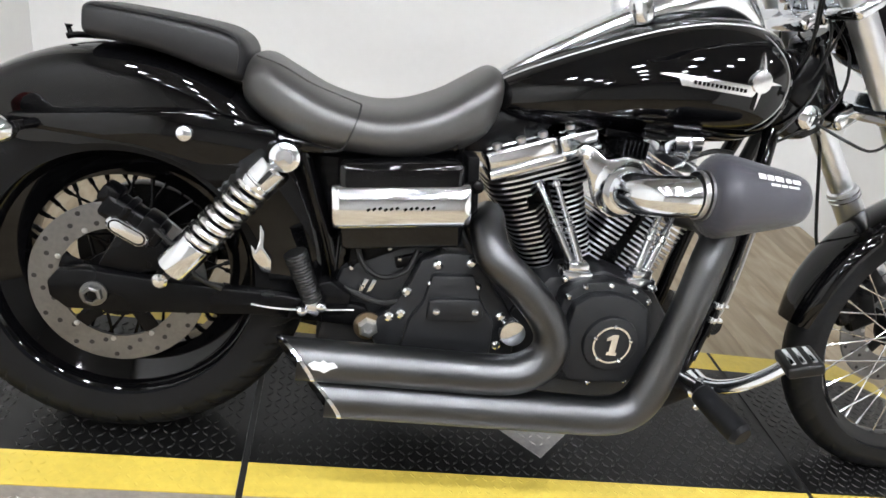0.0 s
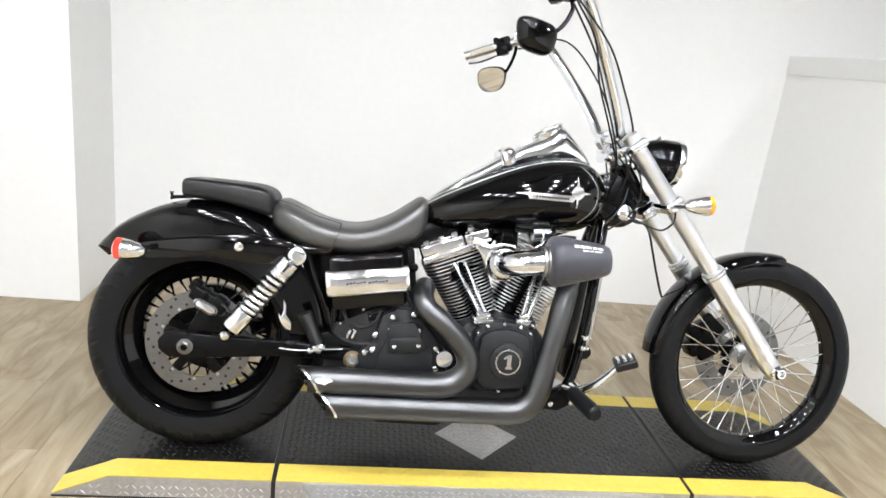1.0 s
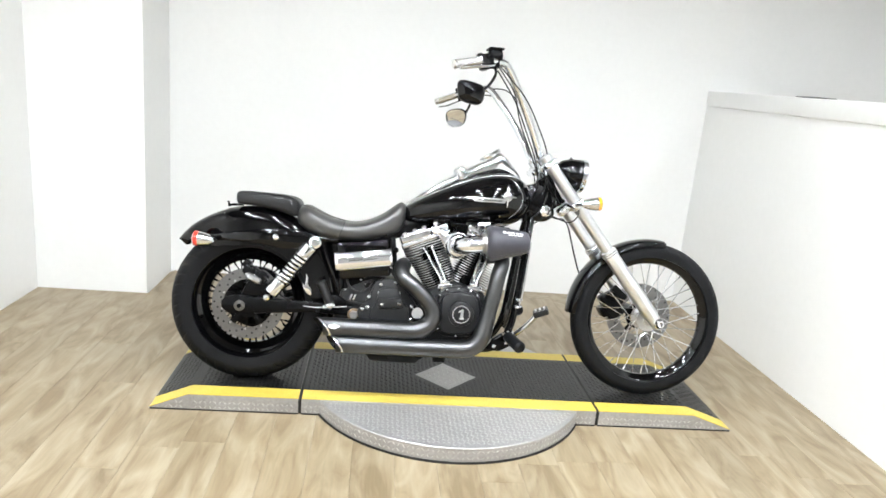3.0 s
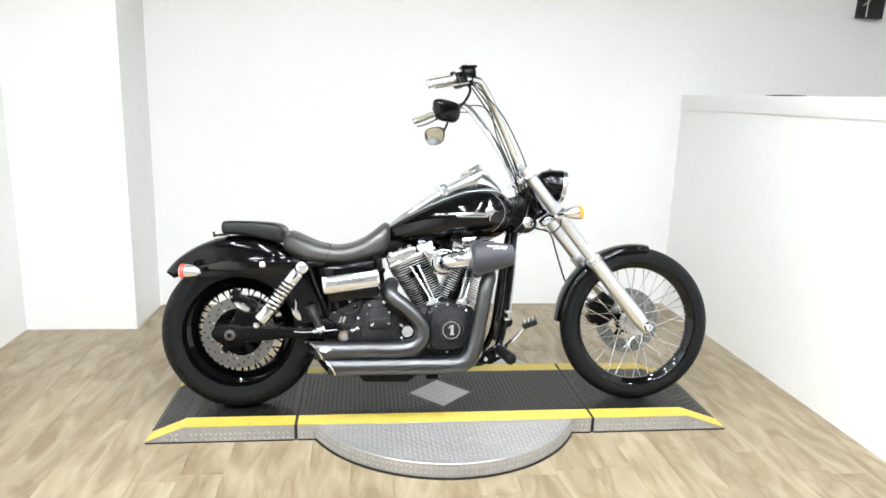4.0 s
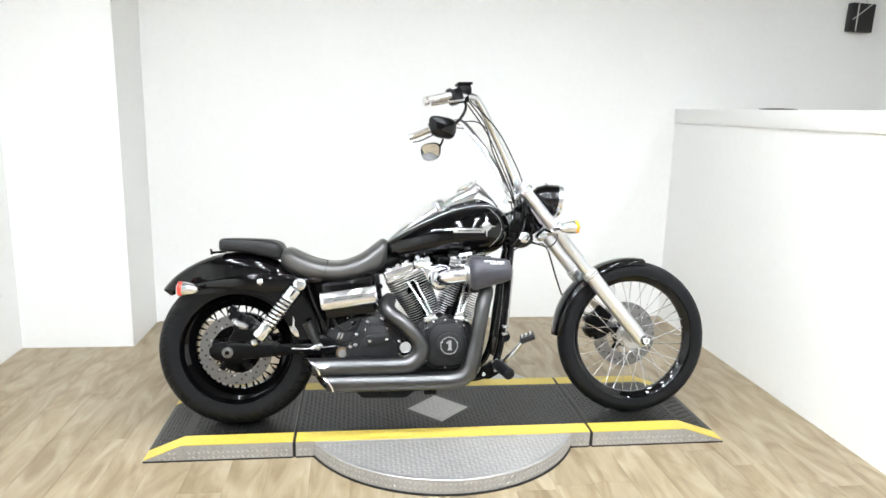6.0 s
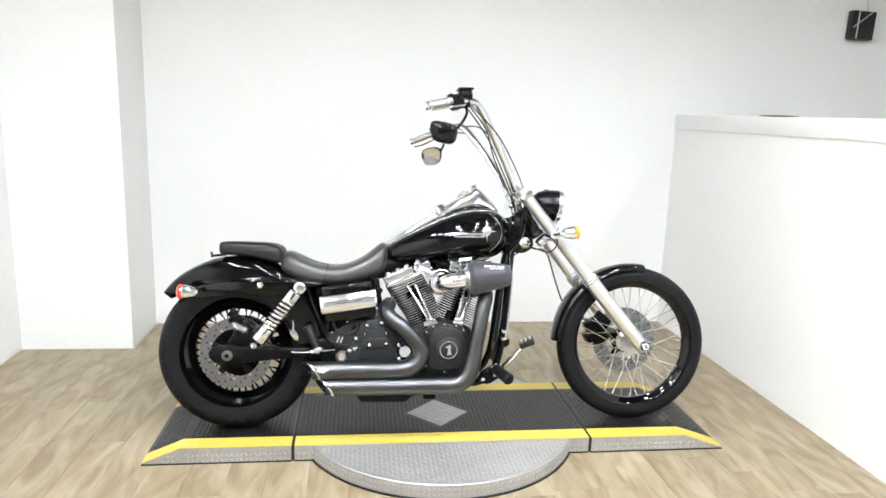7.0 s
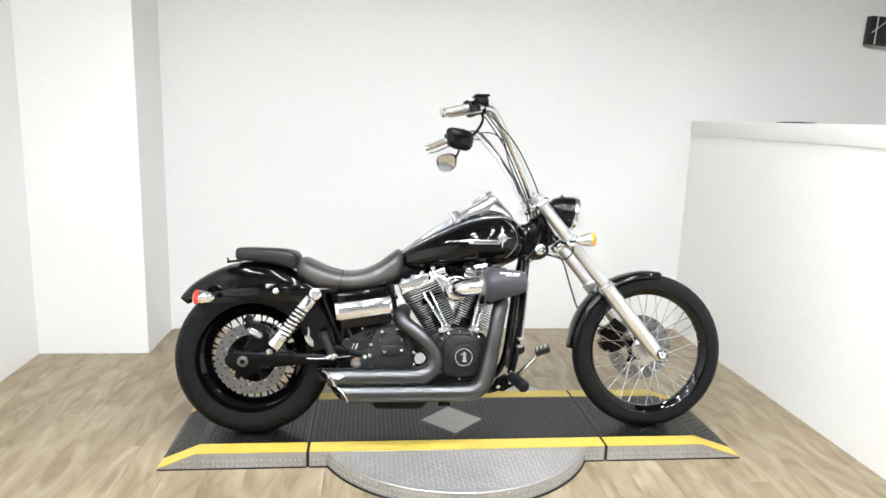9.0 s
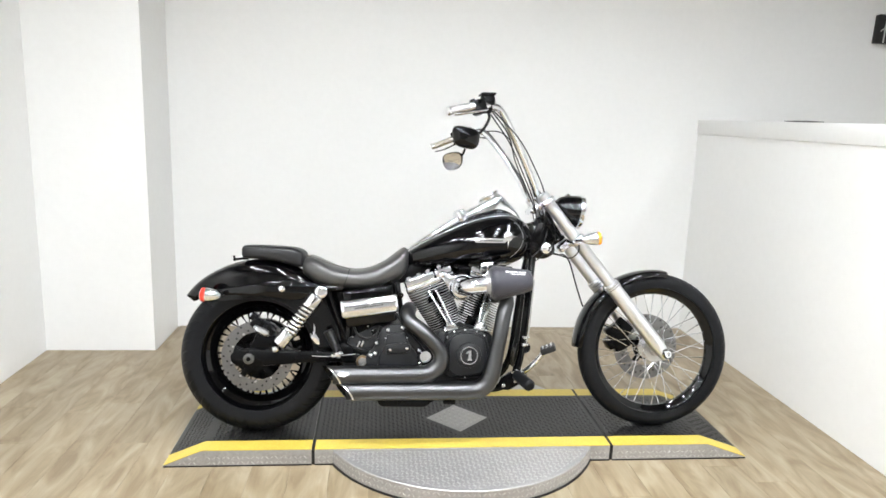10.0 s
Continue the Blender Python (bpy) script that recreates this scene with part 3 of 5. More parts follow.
def fender(name, c, angles, outer, skirt, half, crown, label, thick=0.003):
    """A mudguard round the axle c: for each angle the outer radius, the skirt's radius and the half width."""
    bm = bmesh.new()
    rings = []
    for i, deg in enumerate(angles):
        a = radians(deg)
        d = V(math.cos(a), 0, math.sin(a))
        ro, ri, hw = outer[i], skirt[i], half[i]
        ring = []
        n = 18
        for k in range(n + 1):
            s = k / n
            if s < 0.28:
                q = s / 0.28
                ring.append(V(c.x, -hw, c.z) + d * (ri + (ro - crown - ri) * q))
            elif s > 0.72:
                q = (1 - s) / 0.28
                ring.append(V(c.x, hw, c.z) + d * (ri + (ro - crown - ri) * q))
            else:
                b = math.pi * (s - 0.28) / 0.44
                cu, cr = -math.cos(b), math.sin(b)
                ring.append(V(c.x, hw * math.copysign(abs(cu) ** 0.8, cu), c.z) + d * (ro - crown + crown * cr ** 0.8))
        rings.append(ring)
    thick_rings = []
    for ring, deg in zip(rings, angles):
        a = radians(deg)
        mid = V(c.x, 0, c.z) + V(math.cos(a), 0, math.sin(a)) * (0.6 * (ring[0] - V(c.x, ring[0].y, c.z)).length + 0.4 * (ring[9] - V(c.x, 0, c.z)).length)
        inside = []
        for k, p in enumerate(ring):
            d = mid - p
            inside.append(p + d.normalized() * min(thick, d.length * 0.5))
        thick_rings.append(ring + inside[::-1])
    skin(bm, thick_rings)
    return part(name, bm, GLOSS, bike, label, angle=50)


def table_of(angles, keys):
    xs, ys = [k[0] for k in keys], [k[1] for k in keys]
    return [float(np.interp(a, xs, ys)) for a in angles]


ang = [8 + i * 3.5 for i in range(39)]
fender("rear_fender", RW, ang,
       table_of(ang, [(8, 0.372), (40, 0.384), (75, 0.392), (100, 0.392), (118, 0.388), (130, 0.388), (141, 0.386)]),
       table_of(ang, [(8, 0.25), (45, 0.24), (106, 0.24), (122, 0.262), (133, 0.31), (141, 0.379)]),
       table_of(ang, [(8, 0.1), (60, 0.106), (110, 0.104), (130, 0.084), (141, 0.03)]), 0.045, "gloss black bobbed rear mudguard")
ang = [82 + i * 4 for i in range(25)]
fender("front_fender", FW, ang,
       table_of(ang, [(82, 0.35), (110, 0.353), (150, 0.358), (178, 0.36)]),
       table_of(ang, [(82, 0.34), (95, 0.32), (130, 0.322), (165, 0.328), (178, 0.345)]),
       table_of(ang, [(82, 0.045), (95, 0.058), (165, 0.058), (178, 0.045)]), 0.03, "short gloss black front mudguard")

# fender struts
for s in (-1, 1):
    bm = bmesh.new()
    prism(bm, [(-0.99, 0.572), (-0.8, 0.566), (-0.71, 0.55), (-0.62, 0.555), (-0.585, 0.585), (-0.6, 0.622), (-0.7, 0.632), (-0.79, 0.622), (-0.99, 0.59)], s * 0.107, s * 0.138, 0.007)
    strut = part("fender_strut", bm, GLOSS, bike, "gloss black mudguard strut")
    bm = bmesh.new()
    dome(bm, V(-0.735, s * 0.136, 0.596), (0, s, 0), 0.0135, 0.01, 20)
    part("bolt", bm, CHROME, strut, "chrome domed bolt")
    # rear indicators
    bm = bmesh.new()
    p = V(-1.025, s * 0.165, 0.572)
    lathe(bm, [(0.005, 0.062), (0.012, 0.058), (0.02, 0.045), (0.0265, 0.018), (0.0275, 0.0), (0.024, -0.002)], p, (1, 0, -0.04), 28)
    ind = part("rear_indicator", bm, CHROME, bike, "chrome bullet indicator with a red lens")
    bm = bmesh.new()
    lathe(bm, [(0.0272, 0.002), (0.0285, -0.001), (0.0275, -0.014), (0.018, -0.02), (0.0, -0.022)], p, (1, 0, -0.04), 28)
    part("lens", bm, RED, ind, "red lens")
    bm = bmesh.new()
    tube(bm, [p + V(0.05, 0, 0.002), p + V(0.07, -s * 0.02, 0.008), p + V(0.095, -s * 0.055, 0.014)], [0.009, 0.0075, 0.0085], 12)
    for k in range(3):
        q = along(p + V(0.058, -s * 0.008, 0.004), p + V(0.085, -s * 0.04, 0.012), k / 2)
        lathe(bm, [(0.008, -0.0015), (0.0092, 0), (0.008, 0.0015)], q, (1, -s * 1.2, 0.2), 12)
    part("stalk", bm, SATIN, ind, "ribbed black stalk")


# seats
def cushion(name, sections, mat, label, power=2.8, n=40):
    """sections: x, bottom z, top z at the rim, half width, dip of the middle."""
    bm = bmesh.new()
    rings = []
    for x, z0, z1, hw, dip in sections:
        ring = []
        for y, z in superellipse(n, hw, (z1 - z0) / 2, power):
            zz = (z0 + z1) / 2 + z
            if z > 0:
                zz -= dip * max(0, 1 - (y / hw) ** 2) * (z / ((z1 - z0) / 2))
            ring.append((x, y, zz))
        rings.append(ring)
    skin(bm, rings)
    return part(name, bm, mat, bike, label, angle=60)


def resample(rows, n):
    rows = [tuple(map(float, r)) for r in rows]
    out = []
    for i in range(len(rows) - 1):
        p0, p1, p2, p3 = rows[max(i - 1, 0)], rows[i], rows[i + 1], rows[min(i + 2, len(rows) - 1)]
        for k in range(n):
            t = k / n
            out.append(tuple(0.5 * (2 * b + (c - a) * t + (2 * a - 5 * b + 4 * c - d) * t * t + (3 * b - a - 3 * c + d) * t ** 3) for a, b, c, d in zip(p0, p1, p2, p3)))
    out.append(rows[-1])
    return out


cushion("pillion_seat", resample([(-0.906, 0.735, 0.75, 0.06, 0), (-0.902, 0.721, 0.76, 0.088, 0), (-0.885, 0.713, 0.768, 0.102, 0), (-0.8, 0.708, 0.768, 0.108, 0), (-0.71, 0.688, 0.763, 0.108, 0),
                                  (-0.672, 0.679, 0.753, 0.104, 0), (-0.656, 0.686, 0.738, 0.088, 0), (-0.65, 0.702, 0.722, 0.05, 0)], 5), VINYL, "black vinyl pillion pad", 5.0)
for s in (-1, 1):
    bm = bmesh.new()
    tube(bm, smooth_path([(-0.896, s * 0.084, 0.758), (-0.875, s * 0.098, 0.7635), (-0.8, s * 0.1025, 0.7625), (-0.72, s * 0.1025, 0.7595), (-0.684, s * 0.1, 0.752), (-0.671, s * 0.0995, 0.74), (-0.668, s * 0.1, 0.72), (-0.67, s * 0.1, 0.695)], 5), 0.0028, 8)
    part("pillion_piping", bm, VINYL, bike, "stitched vinyl welt")
bm = bmesh.new()
tube(bm, smooth_path([(-0.952, 0, 0.703), (-0.935, 0, 0.708), (-0.89, 0, 0.712)], 3), 0.005, 8)
tube(bm, [(-0.945, 0, 0.704), (-0.95, 0, 0.716), (-0.95, 0, 0.722)], [0.005, 0.004, 0.007], 8)
part("pillion_bracket", bm, SATIN, bike, "small dark seat bracket")
cushion("rider_seat", resample([(-0.664, 0.668, 0.7, 0.06, 0), (-0.655, 0.645, 0.722, 0.1, 0.0), (-0.625, 0.622, 0.732, 0.128, 0.002), (-0.58, 0.602, 0.718, 0.146, 0.008), (-0.52, 0.591, 0.694, 0.154, 0.01),
                                (-0.45, 0.587, 0.682, 0.152, 0.01), (-0.39, 0.589, 0.689, 0.142, 0.008), (-0.33, 0.599, 0.714, 0.126, 0.005), (-0.285, 0.616, 0.744, 0.11, 0.002),
                                (-0.252, 0.64, 0.766, 0.098, 0), (-0.236, 0.665, 0.764, 0.084, 0), (-0.227, 0.695, 0.75, 0.06, 0), (-0.225, 0.715, 0.735, 0.04, 0)], 5), LEATHER, "black leather scooped saddle", 2.7)
bm = bmesh.new()
tube(bm, smooth_path([(-0.64, -0.1, 0.727), (-0.6, -0.112, 0.719), (-0.55, -0.118, 0.699), (-0.5, -0.118, 0.686), (-0.47, -0.122, 0.679)], 5), 0.0016, 6)
part("seat_piping", bm, LEATHER, bike, "stitched leather welt")


# a seam down the saddle's flank
bm = bmesh.new()
tube(bm, smooth_path([(-0.47, -0.122, 0.678), (-0.474, -0.147, 0.658), (-0.482, -0.1535, 0.634), (-0.494, -0.1465, 0.606), (-0.52, -0.139, 0.598)], 4), 0.0018, 6)
part("seat_seam", bm, VINYL, bike, "stitched seam")


# tank
TANK_P, TANK_T = 2.7, 0.2


def tank_rows():
    return resample([(-0.242, 0.704, 0.734, 0.03, 0), (-0.235, 0.692, 0.754, 0.06, 0), (-0.19, 0.687, 0.79, 0.096, 0), (-0.1, 0.692, 0.844, 0.132, 0), (0, 0.697, 0.896, 0.159, 0), (0.09, 0.702, 0.928, 0.173, 0),
                     (0.17, 0.71, 0.937, 0.174, 0), (0.225, 0.722, 0.925, 0.158, 0), (0.262, 0.745, 0.893, 0.126, 0), (0.282, 0.775, 0.862, 0.085, 0), (0.29, 0.8, 0.84, 0.04, 0)], 6)


bm = bmesh.new()
rings = []
for x, z0, z1, hw, _ in tank_rows():
    ring = []
    for y, z in superellipse(56, hw, (z1 - z0) / 2, TANK_P):
        s = z / ((z1 - z0) / 2)
        ring.append((x, y * (1 - TANK_T * max(s, 0) ** 2) * (1 - 0.1 * max(-s, 0) ** 3), (z0 + z1) / 2 + z - 0.012 * (z1 - z0) / 0.2))
    rings.append(ring)
skin(bm, rings)
tank = part("fuel_tank", bm, GLOSS, bike, "gloss black teardrop fuel tank", angle=60)


def tank_u(x, z):
    rows = tank_rows()
    xs = [r[0] for r in rows]
    z0, z1, hw = (float(np.interp(x, xs, [r[i] for r in rows])) for i in (1, 2, 3))
    s = (z + 0.012 * (z1 - z0) / 0.2 - (z0 + z1) / 2) / ((z1 - z0) / 2)
    s = max(-0.98, min(0.98, s))
    y = hw * (1 - abs(s) ** TANK_P) ** (1 / TANK_P)
    return y * (1 - TANK_T * max(s, 0) ** 2) * (1 - 0.1 * max(-s, 0) ** 3)


def on_tank(name, outline, lift, mat, parent, label=""):
    """A thin badge in (x, z) laid on the tank's right flank, subdivided to follow it."""
    bm = bmesh.new()
    c = (sum(p[0] for p in outline) / len(outline), sum(p[1] for p in outline) / len(outline))
    n = len(outline)
    rim = []
    for i in range(n):
        a, b = outline[i], outline[(i + 1) % n]
        for k in range(4):
            rim.append((a[0] + (b[0] - a[0]) * k / 4, a[1] + (b[1] - a[1]) * k / 4))
    loops = []
    for f in (1.0, 0.75, 0.5, 0.25, 0.02):
        loops.append([V(c[0] + (x - c[0]) * f, -tank_u(c[0] + (x - c[0]) * f, c[1] + (z - c[1]) * f) - lift, c[1] + (z - c[1]) * f) for x, z in rim])
    back = [v + V(0, lift * 0.95, 0) for v in loops[0]]
    skin(bm, [back] + loops)
    return part(name, bm, mat, parent, label)


badge = on_tank("tank_badge", [(0.0, 0.8045), (0.03, 0.8035), (0.036, 0.793), (0.158, 0.793), (0.168, 0.8105), (0.03, 0.8105), (0.0, 0.8065)], 0.004, SPRING, tank, "chrome blade-shaped tank badge")
star = [(0.169 + r * math.cos(radians(a)), 0.819 + r * math.sin(radians(a))) for a, r in
        ((0, 0.04), (9, 0.019), (45, 0.017), (81, 0.019), (90, 0.048), (99, 0.019), (135, 0.017), (180, 0.02), (225, 0.017), (261, 0.019), (270, 0.047), (279, 0.019), (315, 0.017), (351, 0.019))]
on_tank("badge_star", star, 0.006, SPRING, badge, "chrome four-pointed star")
on_tank("badge_boss", [(0.169 + 0.0185 * math.cos(radians(a)), 0.819 + 0.0185 * math.sin(radians(a))) for a in range(0, 360, 30)], 0.007, SPRING, badge, "round chrome boss")
for k in range(13):
    x = 0.054 + k * 0.0072
    on_tank("letter_bar", [(x, 0.798), (x + 0.0045, 0.798), (x + 0.0045, 0.804), (x, 0.804)], 0.005, SATIN, badge, "dark letter-sized bar")

for deg in (128, 52):
    bm = bmesh.new()
    a = radians(deg)
    pts = []
    for x, z0, z1, hw, _ in tank_rows()[4:-8]:
        hh = (z1 - z0) / 2
        c, sn = math.cos(a), math.sin(a)
        y = hw * math.copysign(abs(c) ** (2 / TANK_P), c)
        z = hh * abs(sn) ** (2 / TANK_P)
        y *= 1 - TANK_T * (z / hh) ** 2
        pts.append((x, y * 1.004, (z0 + z1) / 2 + z - 0.012 * (z1 - z0) / 0.2 + 0.0006))
    tube(bm, pts, 0.0019, 6)
    part("pinstripe", bm, STRIPE, tank, "thin silver pinstripe")

bm = bmesh.new()
pts = []
for k in range(25):
    z = 0.735 + 0.16 * k / 24
    pts.append((0.236 - 0.05 * (2 * k / 24 - 1) ** 2, -tank_u(0.236 - 0.05 * (2 * k / 24 - 1) ** 2, z) - 0.0004, z))
tube(bm, pts, 0.0009, 6)
part("pinstripe", bm, STRIPE, tank, "thin silver pinstripe")

# dash console
bm = bmesh.new()
rings = []
for x, z0, z1, hw, _ in resample([(-0.232, 0.74, 0.762, 0.018, 0), (-0.15, 0.785, 0.824, 0.034, 0), (-0.04, 0.85, 0.896, 0.044, 0), (0.03, 0.885, 0.938, 0.053, 0), (0.09, 0.9, 0.972, 0.058, 0), (0.14, 0.91, 1.005, 0.058, 0),
                                  (0.165, 0.91, 1.0, 0.052, 0), (0.2, 0.905, 0.965, 0.044, 0), (0.235, 0.89, 0.925, 0.034, 0), (0.255, 0.875, 0.895, 0.015, 0)], 4):
    rings.append([(x, y, (z0 + z1) / 2 + z) for y, z in superellipse(28, hw, (z1 - z0) / 2, 3)])
skin(bm, rings)
dash = part("dash_console", bm, CHROME, tank, "chrome tank-top console", angle=60)
gauge_c, gauge_n = V(0.112, 0, 0.992), V(-0.55, 0, 0.84)
bm = bmesh.new()
lathe(bm, [(0.046, -0.012), (0.05, 0.0), (0.049, 0.006), (0.044, 0.008), (0.042, 0.003)], gauge_c, gauge_n, 40)
part("gauge_bezel", bm, CHROME, tank, "chrome gauge rim")
bm = bmesh.new()
lathe(bm, [(0.0418, 0.0035), (0.0, 0.0035)], gauge_c, gauge_n, 40)
part("gauge_face", bm, DIAL, tank, "dark speedometer face")
for s in (-1, 1):
    bm = bmesh.new()
    lathe(bm, [(0.022, -0.03), (0.023, 0.006), (0.02, 0.013), (0.012, 0.018), (0.0, 0.019)], V(-0.01, s * 0.042, 0.913), (-0.4, s * 0.15, 1), 28)
    part("fuel_cap", bm, CHROME, tank, "chrome fuel cap")

# ---- frame ----
bm = bmesh.new()
tube(bm, smooth_path([(0.33, 0, 0.86), (0.2, 0, 0.72), (0, 0, 0.68), (-0.25, 0, 0.64), (-0.36, 0, 0.6)], 4), 0.024, 12)
for s in (-1, 1):
    tube(bm, smooth_path([(0.31, s * 0.03, 0.79), (0.285, s * 0.07, 0.64), (0.262, s * 0.09, 0.45), (0.235, s * 0.095, 0.28), (0.17, s * 0.1, 0.195), (0, s * 0.1, 0.185), (-0.3, s * 0.1, 0.19), (-0.42, s * 0.1, 0.24), (-0.46, s * 0.1, 0.34)], 5), 0.0155, 12)
    tube(bm, smooth_path([(-0.3, s * 0.09, 0.63), (-0.42, s * 0.1, 0.605), (-0.58, s * 0.105, 0.6), (-0.66, s * 0.105, 0.61)], 4), 0.016, 12)
    tube(bm, [(-0.45, s * 0.095, 0.6), (-0.47, s * 0.1, 0.45), (-0.47, s * 0.1, 0.3)], 0.016, 12)
    tube(bm, [(-0.56, s * 0.1, 0.6), (-0.5, s * 0.1, 0.45), (-0.46, s * 0.1, 0.33)], 0.013, 12)
part("frame", bm, GLOSS, bike, "black tubular frame")
bm = bmesh.new()
tube(bm, smooth_path([(0.305, -0.01, 0.74), (0.285, 0.0, 0.62), (0.265, 0.0, 0.45), (0.245, 0.0, 0.34)], 5), 0.014, 10)
part("wiring_conduit", bm, HOSE, bike, "black wiring conduit between the down tubes")
bm = bmesh.new()
lathe(bm, [(0.034, -0.07), (0.036, -0.06), (0.03, -0.05), (0.03, 0.05), (0.036, 0.06), (0.034, 0.07)], V(0.385, 0, 0.86), (-0.56, 0, 0.83), 24)
prism(bm, [(0.27, 0.72), (0.4, 0.79), (0.39, 0.84), (0.34, 0.9), (0.29, 0.88)], -0.035, 0.035, 0.008)
part("steering_head", bm, GLOSS, bike, "gloss black steering head")
bm = bmesh.new()
prism(bm, [(0.276, 0.885), (0.33, 0.862), (0.375, 0.81), (0.398, 0.781), (0.396, 0.75), (0.36, 0.728), (0.325, 0.727), (0.29, 0.735), (0.27, 0.79)], -0.062, 0.062, 0.014)
part("neck_cover", bm, GLOSS, bike, "gloss black steering neck cover")
bm = bmesh.new()
lathe(bm, [(0.0, -0.004), (0.023, -0.004), (0.023, 0.006), (0.017, 0.01), (0.0, 0.011)], V(0.354, -0.062, 0.773), SIDE, 24)
block(bm, (0.004, 0.003, 0.02), Matrix.Translation((0.354, -0.0735, 0.773)), 0.001)
part("ignition_cap", bm, CHROME, bike, "round chrome lock cap")
bm = bmesh.new()
block(bm, (0.05, 0.05, 0.09), pose(0.325, -0.045, 0.835, 0, 20, 0), 0.008)
block(bm, (0.06, 0.03, 0.05), pose(0.29, -0.05, 0.8, 0, 20, 0), 0.006)
part("coil_cover", bm, SATIN, bike, "black ignition coil cover")
# regulator and oil cooler on the down tubes
bm = bmesh.new()
block(bm, (0.012, 0.11, 0.11), pose(0.242, 0, 0.312, 0, 8, 0), 0.003)
regulator = part("voltage_regulator", bm, SATIN, bike, "black finned regulator")
for k in range(9):
    bm = bmesh.new()
    block(bm, (0.02, 0.12, 0.005), pose(0.262 - 0.012 * k * 0.24, 0, 0.36 - 0.012 * k, 0, 8, 0), 0.001)
    part("fin", bm, SATIN, regulator)
bm = bmesh.new()
lathe(bm, [(0.0, 0), (0.024, 0), (0.024, 0.02), (0.018, 0.03), (0, 0.03)], V(0.258, -0.08, 0.355), (0.4, -1, 0), 20)
part("connector", bm, SATIN, regulator, "round black connector")
bm = bmesh.new()
for a, b in (((0.284, -0.092, 0.6), (0.27, -0.106, 0.48)), ((0.267, -0.108, 0.455), (0.261, -0.11, 0.41)), ((0.257, -0.111, 0.385), (0.25, -0.111, 0.335))):
    tube(bm, [a, b], 0.008, 10)
tube(bm, [(0.27, -0.106, 0.48), (0.257, -0.111, 0.385), (0.24, -0.108, 0.28)], 0.0062, 10)
oil_line = part("oil_line", bm, GLOSS, bike, "black oil line with chrome clamps")
for z in (0.4, 0.37):
    bm = bmesh.new()
    c = V(0.269 - (0.47 - z) * 0.14, -0.108, z)
    lathe(bm, [(0.011, -0.006), (0.012, 0), (0.011, 0.006)], c, (0.15, 0, 1), 12)
    block(bm, (0.012, 0.014, 0.009), Matrix.Translation(c + V(0.012, -0.003, 0)), 0.002)
    part("clamp", bm, CHROME, oil_line, "chrome clamp")

# thin steel rod added to draw the glossy down tube's edge highlight
bm = bmesh.new()
tube(bm, smooth_path([(0.297, -0.098, 0.64), (0.284, -0.11, 0.52), (0.274, -0.113, 0.42), (0.262, -0.112, 0.37)], 4), 0.0032, 8)
part("vent_pipe", bm, STEEL, bike, "thin bright rod for the highlight along the down tube")

# ---- engine ----
bm = bmesh.new()
prism(bm, [(-0.15, 0.2), (-0.16, 0.36), (-0.1, 0.43), (0, 0.455), (0.1, 0.43), (0.16, 0.36), (0.14, 0.22), (0.08, 0.19)], -0.14, 0.15, 0.012)
prism(bm, [(-0.5, 0.26), (-0.47, 0.4), (-0.35, 0.46), (-0.2, 0.46), (-0.14, 0.4), (-0.13, 0.2), (-0.45, 0.2)], -0.13, 0.15, 0.012)
part("crankcase", bm, WRINKLE, bike, "black engine crankcase")
bm = bmesh.new()
prism(bm, [(-0.37, 0.16), (-0.335, 0.11), (-0.15, 0.107), (-0.115, 0.135), (0.08, 0.142), (0.12, 0.19), (-0.42, 0.195)], -0.1, 0.1, 0.012)
block(bm, (0.05, 0.03, 0.03), Matrix.Translation((-0.05, -0.07, 0.13)), 0.004)
part("oil_pan", bm, SATIN, bike, "black oil pan")

timer_outline = [(-0.083, 0.27), (-0.086, 0.35), (-0.08, 0.415), (-0.05, 0.438), (0.0, 0.447), (0.05, 0.44), (0.083, 0.422), (0.1, 0.36), (0.102, 0.28), (0.075, 0.25), (0.0, 0.24), (-0.06, 0.245)]
bm = bmesh.new()
prism(bm, timer_outline, -0.135, -0.176, 0.007)
inner = [(0.008 + (x - 0.008) * 0.84, 0.342 + (z - 0.342) * 0.84) for x, z in timer_outline]
prism(bm, inner, -0.17, -0.2, 0.008)
lathe(bm, [(0.052, 0), (0.05, 0.008), (0.046, 0.01), (0.0, 0.01)], V(0.012, -0.199, 0.341), SIDE, 40)
timer = part("timing_cover", bm, WRINKLE, bike, "black wrinkle-finish timing cover")
for i, (x, z) in enumerate(timer_outline):
    if i % 2 == 0 or i in (3, 5, 9):
        bm = bmesh.new()
        dome(bm, V(0.008 + (x - 0.008) * 0.92, -0.174, 0.342 + (z - 0.342) * 0.92), SIDE, 0.006, 0.007, 10)
        part("cover_bolt", bm, CHROME, timer, "chrome cover bolt")
bm = bmesh.new()
oc = V(0.012, -0.2095, 0.341)
lathe(bm, [(0.032, 0), (0.0355, 0), (0.0355, 0.0028), (0.032, 0.0028)], oc, SIDE, 48, closed=True)
for k in range(5):
    a = radians(90 + 72 * k)
    dome(bm, oc + V(0.0345 * math.cos(a), 0, 0.0345 * math.sin(a)), SIDE, 0.0048, 0.006, 10)
part("points_ring", bm, CHROME, timer, "chrome ring with five screws")
bm = bmesh.new()
one = [(-0.0065, -0.02), (0.0125, -0.02), (0.0125, -0.0135), (0.009, -0.0135), (0.009, 0.021), (-0.001, 0.021), (-0.012, 0.013), (-0.012, 0.007), (-0.003, 0.01), (-0.003, -0.0135), (-0.0065, -0.0135)]
